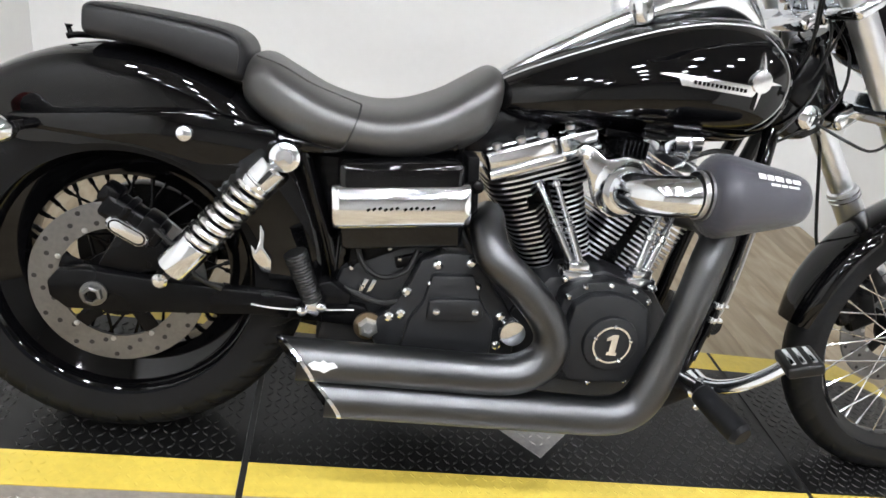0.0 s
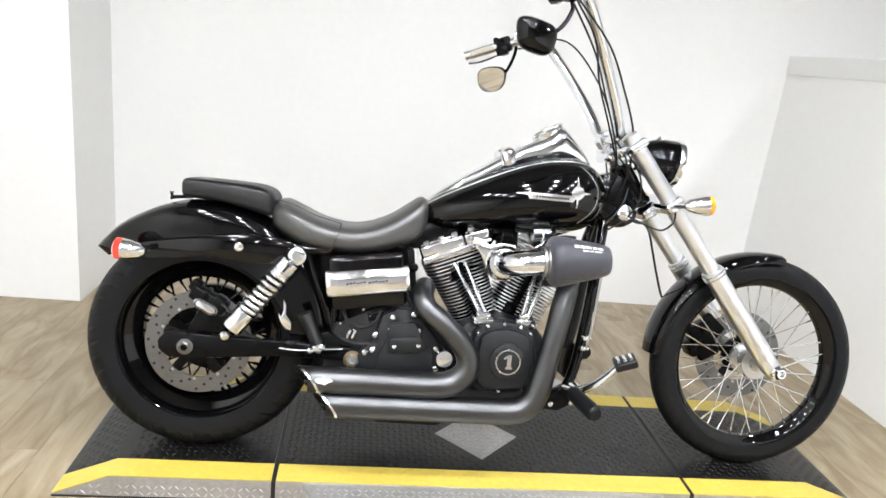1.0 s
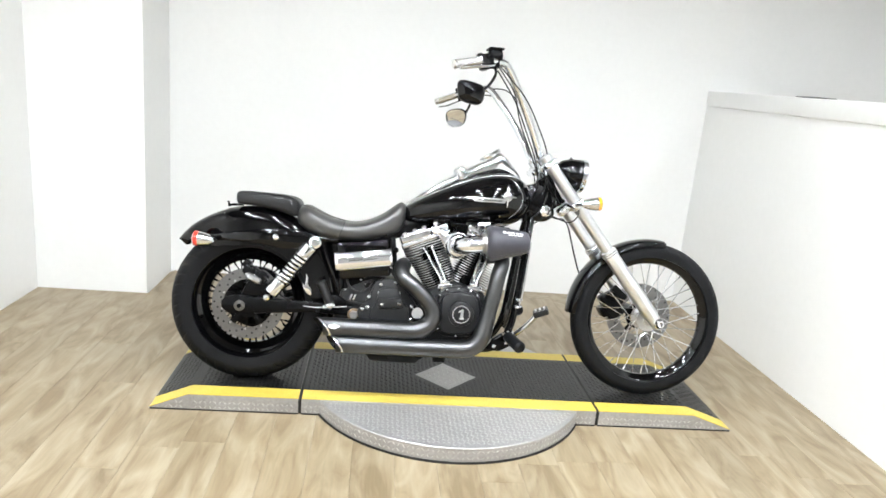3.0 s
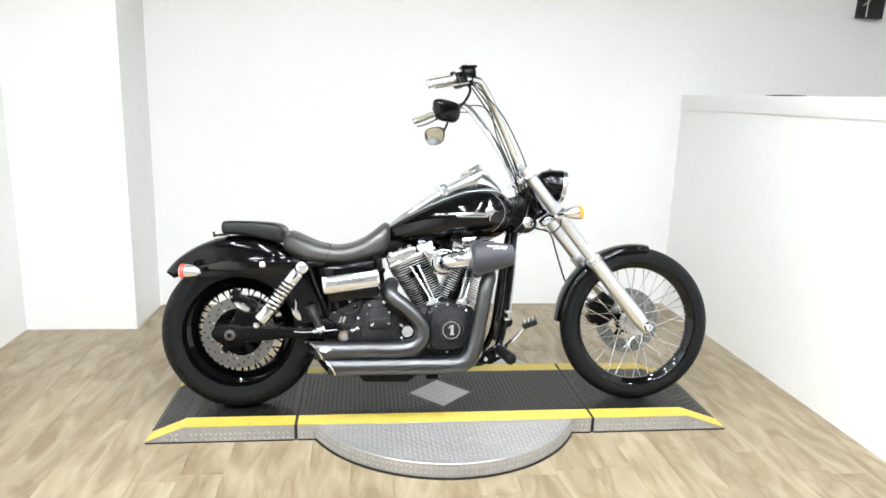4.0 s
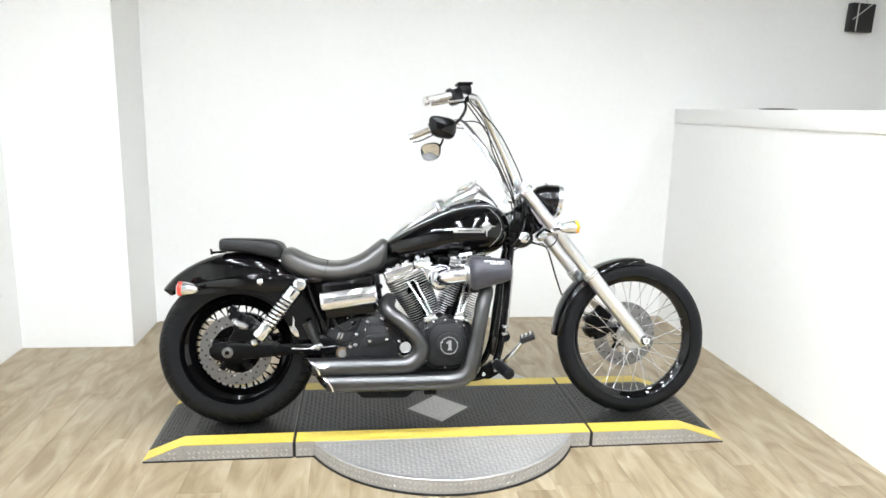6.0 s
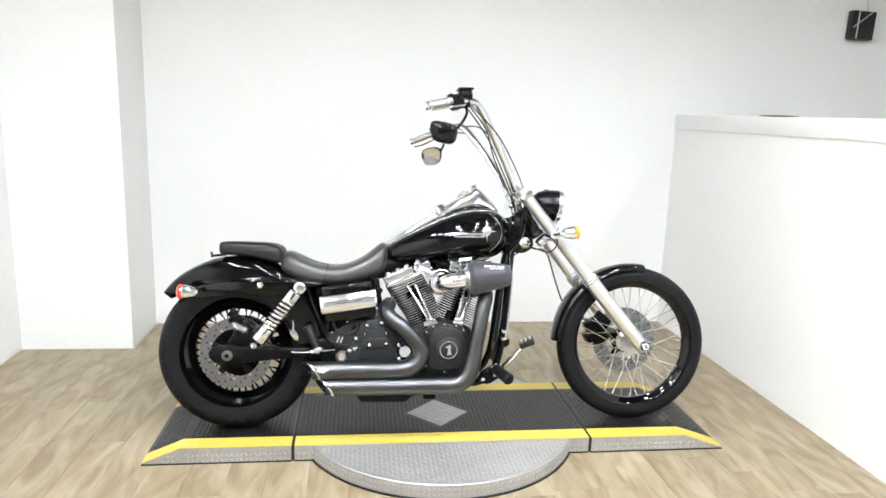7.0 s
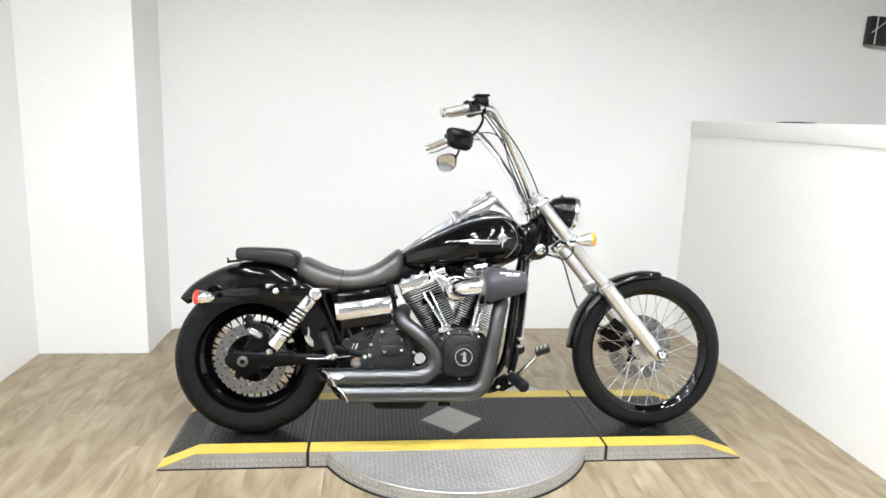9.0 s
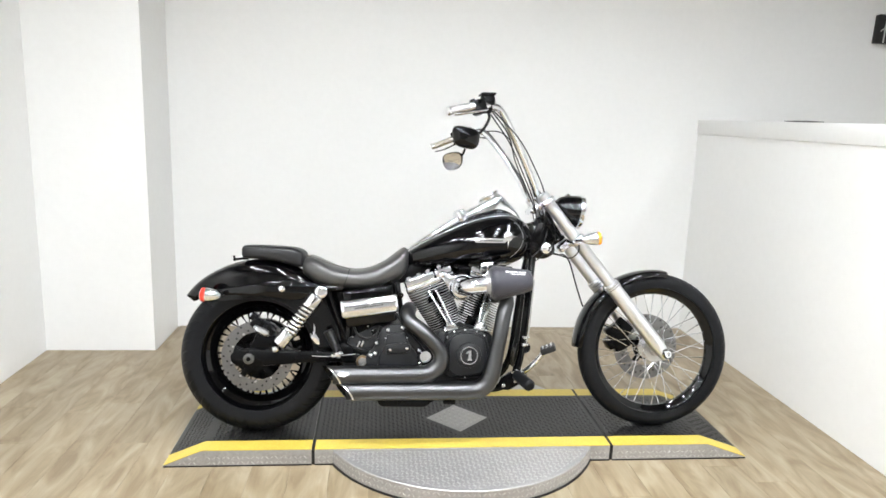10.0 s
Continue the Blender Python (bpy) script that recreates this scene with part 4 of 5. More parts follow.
prism(bm, [(oc.x + x * 0.98, oc.z + z * 0.98) for x, z in one], oc.y, oc.y - 0.0028, 0)
part("numeral_one", bm, CHROME, timer, "raised chrome numeral 1")

# gearbox cover
trans = [(-0.405, 0.29), (-0.4, 0.325), (-0.372, 0.356), (-0.352, 0.394), (-0.338, 0.44), (-0.3, 0.458), (-0.238, 0.462), (-0.222, 0.44), (-0.21, 0.41), (-0.178, 0.378), (-0.155, 0.345), (-0.145, 0.28), (-0.2, 0.255), (-0.38, 0.255)]
bm = bmesh.new()
prism(bm, trans, -0.12, -0.16, 0.006)
prism(bm, [(-0.355, 0.275), (-0.345, 0.335), (-0.325, 0.37), (-0.318, 0.42), (-0.245, 0.427), (-0.222, 0.375), (-0.195, 0.345), (-0.192, 0.275)], -0.156, -0.174, 0.006)
prism(bm, [(-0.318, 0.343), (-0.318, 0.378), (-0.305, 0.383), (-0.232, 0.388), (-0.221, 0.38), (-0.219, 0.354), (-0.232, 0.347), (-0.305, 0.341)], -0.172, -0.184, 0.005)
gear = part("gearbox_cover", bm, WRINKLE, bike, "black wrinkle-finish gearbox cover")
for x, z in ((-0.303, 0.36), (-0.236, 0.366)):
    bm = bmesh.new()
    dome(bm, V(x, -0.183, z), SIDE, 0.007, 0.006, 12)
    part("cover_bolt", bm, CHROME, gear, "chrome cover bolt")
for x, z in ((-0.314, 0.402), (-0.237, 0.406), (-0.31, 0.436), (-0.253, 0.447), (-0.355, 0.384), (-0.38, 0.335), (-0.36, 0.342), (-0.184, 0.355), (-0.344, 0.297), (-0.182, 0.3)):
    bm = bmesh.new()
    dome(bm, V(x, -0.159, z), SIDE, 0.0098, 0.012, 12)
    part("cover_bolt", bm, CHROME, gear, "chrome cover bolt")
bm = bmesh.new()
lathe(bm, [(0.024, 0), (0.0245, 0.016), (0.0225, 0.0205), (0.0, 0.0215)], V(-0.161, -0.165, 0.332), SIDE, 28)
part("filler_cap", bm, CHROME, gear, "round chrome filler cap")
bm = bmesh.new()
lathe(bm, [(0.025, 0), (0.025, 0.006), (0.018, 0.007), (0, 0.007)], V(-0.412, -0.15, 0.308), SIDE, 24)
nut = part("pivot_washer", bm, BRASS, bike, "tarnished swingarm pivot washer")
bm = bmesh.new()
lathe(bm, [(0.018, 0.006), (0.018, 0.016), (0.014, 0.02), (0.008, 0.02), (0.007, 0.012), (0, 0.012)], V(-0.412, -0.15, 0.308), SIDE, 6)
part("pivot_nut", bm, STEEL, nut, "steel hexagon nut")

# cylinders


def cylinder(name, sign, foot_x, notch, label, reach=1.0, spread=0.0):
    ax = V(math.sin(radians(22.5)) * sign, 0, math.cos(radians(22.5)))
    cross = V(ax.z, 0, -ax.x)

    def at(h, w=0.0, u=0.0):
        return V(foot_x, 0, 0.36) + ax * h + cross * w + V(0, u, 0)

    bm = bmesh.new()
    tube(bm, [at(0.05), at(0.27)], 0.058, 24)
    body = part(name, bm, SATIN, bike, label)

    def fin(h, hw, hu, thick, mats=(SATIN, FIN)):
        bm = bmesh.new()
        sec = []
        for w, u in superellipse(64, hw, hu, 4.5):
            c = notch + (h - 0.16) * 0.12 * sign
            if h < 0.25 and u < -hu * 0.5 and abs(w - c) < 0.02:
                u = -hu * 0.5
            sec.append((w * reach if w > 0 else w * (1 + spread * min(1, max(0, (h - 0.09) / 0.12))) if h < 0.23 else w * (1 + 0.1 * (spread > 0)), u))
        lo, hi = [at(h, w, u) for w, u in sec], [at(h + thick, w, u) for w, u in sec]
        v0, v1 = [bm.verts.new(p) for p in lo], [bm.verts.new(p) for p in hi]
        for i in range(64):
            f = bm.faces.new((v0[i], v0[(i + 1) % 64], v1[(i + 1) % 64], v1[i]))
            f.material_index = 1
        bm.faces.new(v0[::-1])
        bm.faces.new(v1)
        part("fin", bm, list(mats), body)

    for k in range(14):
        h = 0.088 + k * 0.0102
        fin(h, 0.068 + 0.004 * k / 13, 0.082 + 0.006 * k / 13, 0.0037)
    for k in range(5):
        h = 0.234 + k * 0.0105
        fin(h, 0.092 + 0.001 * k, 0.096, 0.0039)
    # rocker box: base, two lids with a gap between them, bosses and bolts
    m = frame_at(at(0.304), cross)
    bm = bmesh.new()
    block(bm, (0.212, 0.2, 0.02), m @ Matrix.Translation((0, 0, -0.017)), 0.006, segments=3)
    block(bm, (0.16, 0.15, 0.024), m @ Matrix.Translation((0.004, 0, -0.03)), 0.008, segments=3)
    rock = part("rocker_box", bm, CHROME, body, "chrome rocker cover")
    for dx, ln, up, bosses in ((-0.038, 0.13, 0.012, (-0.04, 0.004, 0.044)), (0.0665, 0.072, 0.009, (-0.012,))):
        bm = bmesh.new()
        block(bm, (ln, 0.196, 0.034), m @ Matrix.Translation((dx, 0, up - 0.004)), 0.007, segments=3)
        block(bm, (ln - 0.012, 0.15, 0.014), m @ Matrix.Translation((dx, 0, up + 0.011)), 0.006, segments=3)
        for bx in bosses:
            for u in (-0.084, 0.084):
                lathe(bm, [(0.0125, -0.01), (0.012, 0.001), (0.009, 0.003), (0.0, 0.003)], at(0.304 + up + 0.012, dx + bx, u), ax, 18)
        part("rocker_lid", bm, CHROME, rock, "chrome rocker lid")
    for w in (-0.078, -0.034, 0.006, 0.056):
        for u in (-0.084, 0.084):
            bm = bmesh.new()
            lathe(bm, [(0.0085, 0.0), (0.0085, 0.007), (0.006, 0.009), (0.0, 0.009)], at(0.331, w, u), ax, 12)
            part("rocker_bolt", bm, STEEL, rock, "chrome bolt")
    return body


rear_cyl = cylinder("rear_cylinder", -1, -0.028, 0.0, "black finned rear cylinder with bright fin edges", 1.0, 0.3)
front_cyl = cylinder("front_cylinder", 1, 0.004, 0.0, "black finned front cylinder with bright fin edges", 1.4)
for body, foot, heads in ((rear_cyl, V(-0.055, -0.135, 0.435), (V(-0.146, -0.1, 0.59), V(-0.114, -0.1, 0.596))),
                          (front_cyl, V(0.066, -0.135, 0.435), (V(0.095, -0.11, 0.6), V(0.125, -0.11, 0.595)))):
    bm = bmesh.new()
    block(bm, (0.058, 0.04, 0.024), Matrix.Translation(foot + V(0, 0, 0.004)), 0.006)
    block(bm, (0.04, 0.035, 0.02), Matrix.Translation(foot + V(0, 0, 0.02)), 0.006)
    tappet = part("tappet_block", bm, CHROME, body, "chrome tappet block")
    for dx in (-0.024, 0.024):
        bm = bmesh.new()
        dome(bm, foot + V(dx, -0.02, 0.0), SIDE, 0.007, 0.008, 12)
        part("tappet_bolt", bm, CHROME, tappet)
    for i, h in enumerate(heads):
        p0, p1 = foot + V(-0.008 + 0.016 * i, -0.004, 0.02), h
        bm = bmesh.new()
        tube(bm, [p0, along(p0, p1, 0.45), along(p0, p1, 0.45), p1], [0.0076, 0.0076, 0.006, 0.006], 14)
        for f, rr in ((0.03, 0.0115), (0.45, 0.0105), (0.55, 0.009), (0.97, 0.0095)):
            lathe(bm, [(rr * 0.7, -0.006), (rr, -0.004), (rr, 0.004), (rr * 0.7, 0.006)], along(p0, p1, f), p1 - p0, 14)
        part("pushrod_tube", bm, CHROME, body, "chrome pushrod tube")

# carburettor side: backing plate, elbow, filter
bm = bmesh.new()
prism(bm, [(-0.112, 0.664), (-0.1, 0.676), (-0.082, 0.672), (-0.055, 0.655), (-0.022, 0.665), (0.008, 0.662), (0.03, 0.64), (0.036, 0.608), (0.026, 0.576), (0.0, 0.558), (-0.03, 0.556), (-0.052, 0.568), (-0.066, 0.59), (-0.08, 0.622)], -0.14, -0.162, 0.006)
plate = part("filter_backplate", bm, CHROME, bike, "chrome air cleaner backing plate")
bm = bmesh.new()
lathe(bm, [(0.05, 0), (0.05, 0.006), (0.044, 0.012), (0.041, 0.02), (0.034, 0.022)], V(-0.018, -0.16, 0.61), SIDE, 36)
dome(bm, V(-0.094, -0.16, 0.659), SIDE, 0.01, 0.01, 16)
part("flange", bm, CHROME, plate, "chrome flange")
bm = bmesh.new()
tube(bm, smooth_path([(-0.016, -0.15, 0.61), (-0.012, -0.195, 0.612), (0.006, -0.228, 0.617), (0.035, -0.241, 0.623), (0.098, -0.242, 0.632)], 6), 0.034, 28)
elbow = part("intake_elbow", bm, CHROME, bike, "polished chrome intake elbow")
bm = bmesh.new()
fa, fb = V(0.09, -0.242, 0.632), V(0.254, -0.242, 0.645)
fd = fb - fa
ln = fd.length
rings_f = [(0.0, -0.006), (0.048, -0.006), (0.058, 0.0), (0.067, 0.012), (0.066, 0.03), (0.0575, 0.08), (0.049, 0.125), (0.0425, ln - 0.014), (0.038, ln - 0.004), (0.03, ln - 0.001), (0.0, ln)]
vs = lathe(bm, rings_f, fa, fd, 60)
for ring, (r, h) in zip(vs, rings_f):
    if 0.0 <= h <= 0.03 and r > 0.05:
        for i, v in enumerate(ring):
            c = fa + fd.normalized() * h
            v.co = c + (v.co - c) * (1 + (0.03 if i % 2 else -0.03))
filt = part("air_filter", bm, FABRIC, bike, "grey fabric-covered conical air filter", angle=60)
bm = bmesh.new()
lathe(bm, [(0.038, -0.012), (0.041, -0.01), (0.041, 0.0), (0.038, 0.002)], fa, fd, 36, closed=True)
lathe(bm, [(0.038, -0.022), (0.0395, -0.02), (0.0395, -0.014), (0.038, -0.012)], fa, fd, 36, closed=True)
part("hose_clamp", bm, STEEL, elbow, "steel hose clamp")


def filter_print(x0, x1, a0, a1):
    bm = bmesh.new()
    d = fd.normalized()
    e1, e2 = V(0, -1, 0), V(0, 0, 1)
    rings = []
    for k in range(5):
        h = x0 + (x1 - x0) * k / 4
        r = float(np.interp(h, [0.03, 0.08, 0.125, 0.15], [0.066, 0.0575, 0.049, 0.0455]))
        lo = [fa + d * h + (e1 * math.cos(radians(a)) + e2 * math.sin(radians(a))) * (r + 0.0006) for a in np.linspace(a0, a1, 5)]
        hi = [fa + d * h + (e1 * math.cos(radians(a)) + e2 * math.sin(radians(a))) * (r + 0.0012) for a in np.linspace(a1, a0, 5)]
        rings.append(lo + hi)
    skin(bm, rings)
    return part("printed_bar", bm, MARK, filt, "pale printed bar")


for bar_a, bar_b in ((0.05, 0.064), (0.067, 0.079), (0.082, 0.098), (0.103, 0.114), (0.117, 0.132)):
    filter_print(bar_a, bar_b, 42, 51)
for bar_a, bar_b in ((0.072, 0.09), (0.093, 0.104), (0.107, 0.128)):
    filter_print(bar_a, bar_b, 33, 37)
# throttle body and manifold in the V
bm = bmesh.new()
tube(bm, [(-0.02, -0.13, 0.61), (0.0, -0.03, 0.61)], 0.032, 20)
block(bm, (0.05, 0.06, 0.05), Matrix.Translation((0.0, -0.08, 0.665)), 0.008)
block(bm, (0.07, 0.08, 0.03), Matrix.Translation((-0.01, -0.06, 0.7)), 0.006)
throttle = part("throttle_body", bm, SATIN, bike, "black throttle body")
for k in range(6):
    bm = bmesh.new()
    block(bm, (0.004, 0.05, 0.03), Matrix.Translation((-0.02 + 0.008 * k, -0.115, 0.675)), 0.001)
    part("vent_rib", bm, SATIN, throttle)
bm = bmesh.new()
tube(bm, [(0.064, -0.13, 0.694), (0.112, -0.13, 0.7)], 0.022, 22)
lathe(bm, [(0.0225, -0.003), (0.024, 0), (0.0225, 0.003)], V(0.09, -0.13, 0.6975), (1, 0, 0.12), 22)
tube(bm, smooth_path([(0.098, -0.135, 0.68), (0.085, -0.15, 0.665), (0.07, -0.15, 0.655)], 4), 0.004, 8)
part("idle_canister", bm, CHROME, bike, "small chrome canister")
for pts in ([(0.02, -0.11, 0.7), (0.08, -0.1, 0.698), (0.14, -0.1, 0.7)],
            [(0.1, -0.13, 0.67), (0.15, -0.12, 0.69), (0.2, -0.1, 0.69)]):
    bm = bmesh.new()
    tube(bm, smooth_path(pts, 5), 0.005, 8)
    part("wiring", bm, HOSE, bike, "black wiring under the tank")

# exhausts
def exhaust(name, pts, r, tip_dir, label):
    path = smooth_path(pts, 8)
    bm = bmesh.new()
    rs = [r * (0.86 if p.z > 0.36 else 0.86 + 0.14 * min(1, (0.36 - p.z) / 0.09)) for p in path]
    rings = tube(bm, path, rs, 28, caps=False)
    # slash cut of the open end
    end, before = path[-1], path[-4]
    d = (end - before).normalized()
    for v in rings[-1]:
        v.co += d * ((v.co.z - end.z) * 0.7 + (v.co.y - end.y) * 0.6)
    inner = [bm.verts.new(end + (v.co - end) * 0.9) for v in rings[-1]]
    deep = [bm.verts.new(end + (v.co - end) * 0.88 - d * 0.08) for v in rings[-1]]
    n = len(inner)
    for i in range(n):
        j = (i + 1) % n
        bm.faces.new((rings[-1][i], rings[-1][j], inner[j], inner[i]))
        bm.faces.new((inner[i], inner[j], deep[j], deep[i]))
    bm.faces.new(deep)
    bm.faces.new(rings[0])
    # faces inside the bore take the black second material
    bore_verts = set(deep)
    for f in bm.faces:
        if any(v in bore_verts for v in f.verts):
            f.material_index = 1
    pipe = part(name, bm, [PIPE, SATIN], bike, label, angle=50)
    return pipe, end, d


def exhaust_tip(pipe, end, d, r):
    bm = bmesh.new()
    side = V(0, 1, 0)
    up = side.cross(d).normalized()
    if up.z < 0:
        up = -up
    rings = []
    for k, off in ((0.88, 0.0005), (1.03, 0.0005), (1.03, -0.007), (1.0, -0.007)):
        ring = []
        for i in range(36):
            a = 2 * math.pi * i / 36
            q = side * math.cos(a) * r * k + up * math.sin(a) * r * k
            ring.append(end + q + d * (q.z * 0.7 + q.y * 0.6 + off))
        rings.append(ring)
    skin(bm, rings, caps=False)
    part("tip", bm, CHROME, pipe, "bright slash-cut tip")


PR = 0.0355
up_pts = [(-0.224, -0.1, 0.514), (-0.23, -0.135, 0.512), (-0.234, -0.165, 0.502), (-0.222, -0.197, 0.472), (-0.17, -0.209, 0.432), (-0.12, -0.212, 0.382), (-0.1, -0.214, 0.34), (-0.108, -0.215, 0.302), (-0.145, -0.215, 0.274), (-0.2, -0.215, 0.266), (-0.3, -0.215, 0.266), (-0.42, -0.215, 0.266), (-0.533, -0.215, 0.266)]
lo_pts = [(0.13, -0.08, 0.57), (0.158, -0.14, 0.575), (0.165, -0.185, 0.555), (0.15, -0.204, 0.505), (0.136, -0.212, 0.43), (0.122, -0.215, 0.36), (0.108, -0.216, 0.29), (0.09, -0.217, 0.24), (0.06, -0.217, 0.212), (0.02, -0.217, 0.203), (-0.05, -0.217, 0.202), (-0.2, -0.217, 0.202), (-0.35, -0.217, 0.202), (-0.482, -0.217, 0.202)]
pipe_u, e_u, d_u = exhaust("upper_exhaust", up_pts, PR, None, "matt black rear-cylinder exhaust pipe")
exhaust_tip(pipe_u, e_u, d_u, PR)
pipe_l, e_l, d_l = exhaust("lower_exhaust", lo_pts, PR, None, "matt black front-cylinder exhaust pipe")
exhaust_tip(pipe_l, e_l, d_l, PR)
bm = bmesh.new()
emb = [(x * 0.8, z * 0.8) for x, z in [(-0.03, 0.004), (-0.018, 0.011), (-0.006, 0.009), (0.0, 0.014), (0.008, 0.009), (0.02, 0.011), (0.03, 0.003), (0.014, -0.004), (0.004, -0.012), (-0.006, -0.007), (-0.02, -0.006)]]
for x, z in [(0, 0)]:
    rim = []
    for px, pz in emb:
        h = pz + 0.006
        rim.append((-0.483 + px, -0.215 - math.sqrt(PR ** 2 - h * h) - 0.0012, 0.266 + h))
    base = [(a, b + 0.0012, c) for a, b, c in rim]
    skin(bm, [base, rim])
part("pipe_emblem", bm, MARK, pipe_u, "silver wing-shaped emblem")

# ---- battery box ----
tilt = Matrix.Translation((-0.386, -0.13, 0.531)) @ Matrix.Rotation(radians(-8), 4, "Y")
bm = bmesh.new()
block(bm, (0.205, 0.09, 0.145), tilt, 0.012, segments=3)
box = part("battery_box", bm, GLOSS, bike, "gloss black battery box with a chrome band")
bm = bmesh.new()
b2 = bmesh.new()
sec = [(0.03, -0.037)]
for k in range(17):
    a = radians(-82 + 164 * k / 16)
    sec.append((0.03 + 0.026 * math.cos(a) ** 0.7, 0.038 * math.sin(a)))
sec.append((0.03, 0.037))
rings = [[(x, -(0.03 + (dy - 0.03) * f), dz * g) for dy, dz in sec] for x, f, g in ((-0.114, 0.55, 0.9), (-0.112, 0.8, 0.97), (-0.107, 0.95, 1), (-0.1, 1, 1), (0.1, 1, 1), (0.107, 0.95, 1), (0.112, 0.8, 0.97), (0.114, 0.55, 0.9))]
skin(b2, rings)
join(bm, b2, 0, tilt)
band = part("battery_band", bm, CHROME, box, "chrome cover band")
for dx, w, dz in [(-0.055 + 0.0092 * k + (0.004 if k > 5 else 0), 0.0062, 0.001 * (k % 3)) for k in range(12)]:
    bm = bmesh.new()
    block(bm, (w, 0.0012, 0.004), tilt @ Matrix.Translation((dx, -0.0562, dz)) @ Matrix.Rotation(radians(-35), 4, "Y"), 0.0)
    part("script_bar", bm, SATIN, band, "dark script bar")
bm = bmesh.new()
block(bm, (0.022, 0.06, 0.16), pose(-0.265, -0.11, 0.545, 0, -8, 0), 0.006)
dome(bm, V(-0.262, -0.14, 0.575), SIDE, 0.012, 0.01, 16)
block(bm, (0.08, 0.09, 0.12), pose(-0.42, -0.08, 0.42, 0, 0, 0), 0.01)
lathe(bm, [(0.04, 0), (0.04, 0.035), (0.034, 0.04), (0, 0.04)], V(-0.41, -0.08, 0.405), SIDE, 28)
block(bm, (0.05, 0.03, 0.02), pose(-0.355, -0.125, 0.43, 0, -20, 0), 0.004)
prism(bm, [(-0.5, 0.28), (-0.58, 0.58), (-0.56, 0.62), (-0.28, 0.64), (-0.27, 0.5), (-0.42, 0.46), (-0.44, 0.28)], -0.07, 0.07, 0.01)
prism(bm, [(-0.34, 0.61), (-0.28, 0.68), (-0.2, 0.705), (-0.1, 0.705), (-0.16, 0.66), (-0.24, 0.62)], -0.06, 0.06, 0.008)
part("electrics_panel", bm, SATIN, bike, "black panel behind the battery box")
bm = bmesh.new()
prism(bm, [(-0.66, 0.27), (-0.6, 0.21), (-0.4, 0.185), (-0.36, 0.2), (-0.36, 0.34), (-0.6, 0.36)], 0.06, 0.1, 0.008)
part("belt_guard", bm, SATIN, bike, "black drive belt guard")
bm = bmesh.new()
tube(bm, smooth_path([(-0.46, -0.13, 0.365), (-0.4, -0.15, 0.352), (-0.35, -0.15, 0.365), (-0.32, -0.15, 0.4), (-0.3, -0.14, 0.46)], 5), 0.006, 10)
tube(bm, smooth_path([(-0.28, -0.14, 0.5), (-0.25, -0.15, 0.46), (-0.22, -0.14, 0.44)], 5), 0.006, 10)
tube(bm, smooth_path([(-0.45, -0.14, 0.46), (-0.435, -0.15, 0.42), (-0.4, -0.152, 0.4), (-0.36, -0.15, 0.415), (-0.345, -0.14, 0.45)], 5), 0.0045, 10)
hose = part("breather_hose", bm, HOSE, bike, "black rubber hose")
for x, z in ((-0.43, 0.372), (-0.392, 0.448), (-0.372, 0.43), (-0.452, 0.405)):
    bm = bmesh.new()
    dome(bm, V(x, -0.13, z), SIDE, 0.0065, 0.01, 12)
    part("clamp_bolt", bm, CHROME, hose, "small chrome bolt")

# ---- swingarm, rear brake, shocks ----
for s in (-1, 1):
    bm = bmesh.new()
    prism(bm, [(-0.9, 0.285), (-0.928, 0.305), (-0.932, 0.33), (-0.915, 0.352), (-0.88, 0.358), (-0.75, 0.35), (-0.6, 0.348), (-0.42, 0.34), (-0.4, 0.3), (-0.6, 0.305), (-0.78, 0.29)], s * 0.12, s * 0.148, 0.006)
    arm = part("swingarm", bm, SATIN, bike, "black swingarm")
    bm = bmesh.new()
    c = V(-0.859, s * 0.148, 0.318)
    lathe(bm, [(0.021, 0), (0.021, 0.004), (0.0165, 0.005)], c, (0, s, 0), 28)
    lathe(bm, [(0.0165, 0.004), (0.0165, 0.014), (0.014, 0.016), (0.0105, 0.016), (0.0095, 0.008), (0.0095, 0.002)], c, (0, s, 0), 6)
    nut = part("axle_nut", bm, DISC, arm, "steel axle nut")
    bm = bmesh.new()
    lathe(bm, [(0.0098, 0.002), (0.0098, 0.01), (0.008, 0.0115), (0.0, 0.0115)], c, (0, s, 0), 20)
    part("axle_end", bm, SATIN, nut, "dark axle end")
bm = bmesh.new()
tube(bm, smooth_path([(-0.61, -0.165, 0.333), (-0.58, -0.168, 0.331), (-0.53, -0.168, 0.332), (-0.44, -0.165, 0.34)], 5), 0.0017, 8)
tube(bm, [(-0.535, -0.168, 0.332), (-0.515, -0.168, 0.333)], 0.005, 8)
part("brake_rod", bm, STEEL, bike, "steel brake line")
bm = bmesh.new()
cm = frame_at(V(-0.805, -0.125, 0.445), (0.8, 0, -0.45))
block(bm, (0.105, 0.05, 0.04), cm, 0.008, segments=3)
block(bm, (0.03, 0.056, 0.05), cm @ Matrix.Translation((0.025, 0, 0)), 0.006)
block(bm, (0.012, 0.06, 0.046), cm @ Matrix.Translation((-0.015, 0, 0)), 0.003)
block(bm, (0.03, 0.045, 0.03), cm @ Matrix.Translation((-0.05, 0, 0.015)), 0.006)
prism(bm, [(-0.86, 0.36), (-0.83, 0.42), (-0.76, 0.41), (-0.74, 0.37), (-0.8, 0.35)], -0.115, -0.135, 0.006)
cal = part("rear_caliper", bm, SATIN, bike, "black rear brake caliper")
bm = bmesh.new()
b2 = bmesh.new()
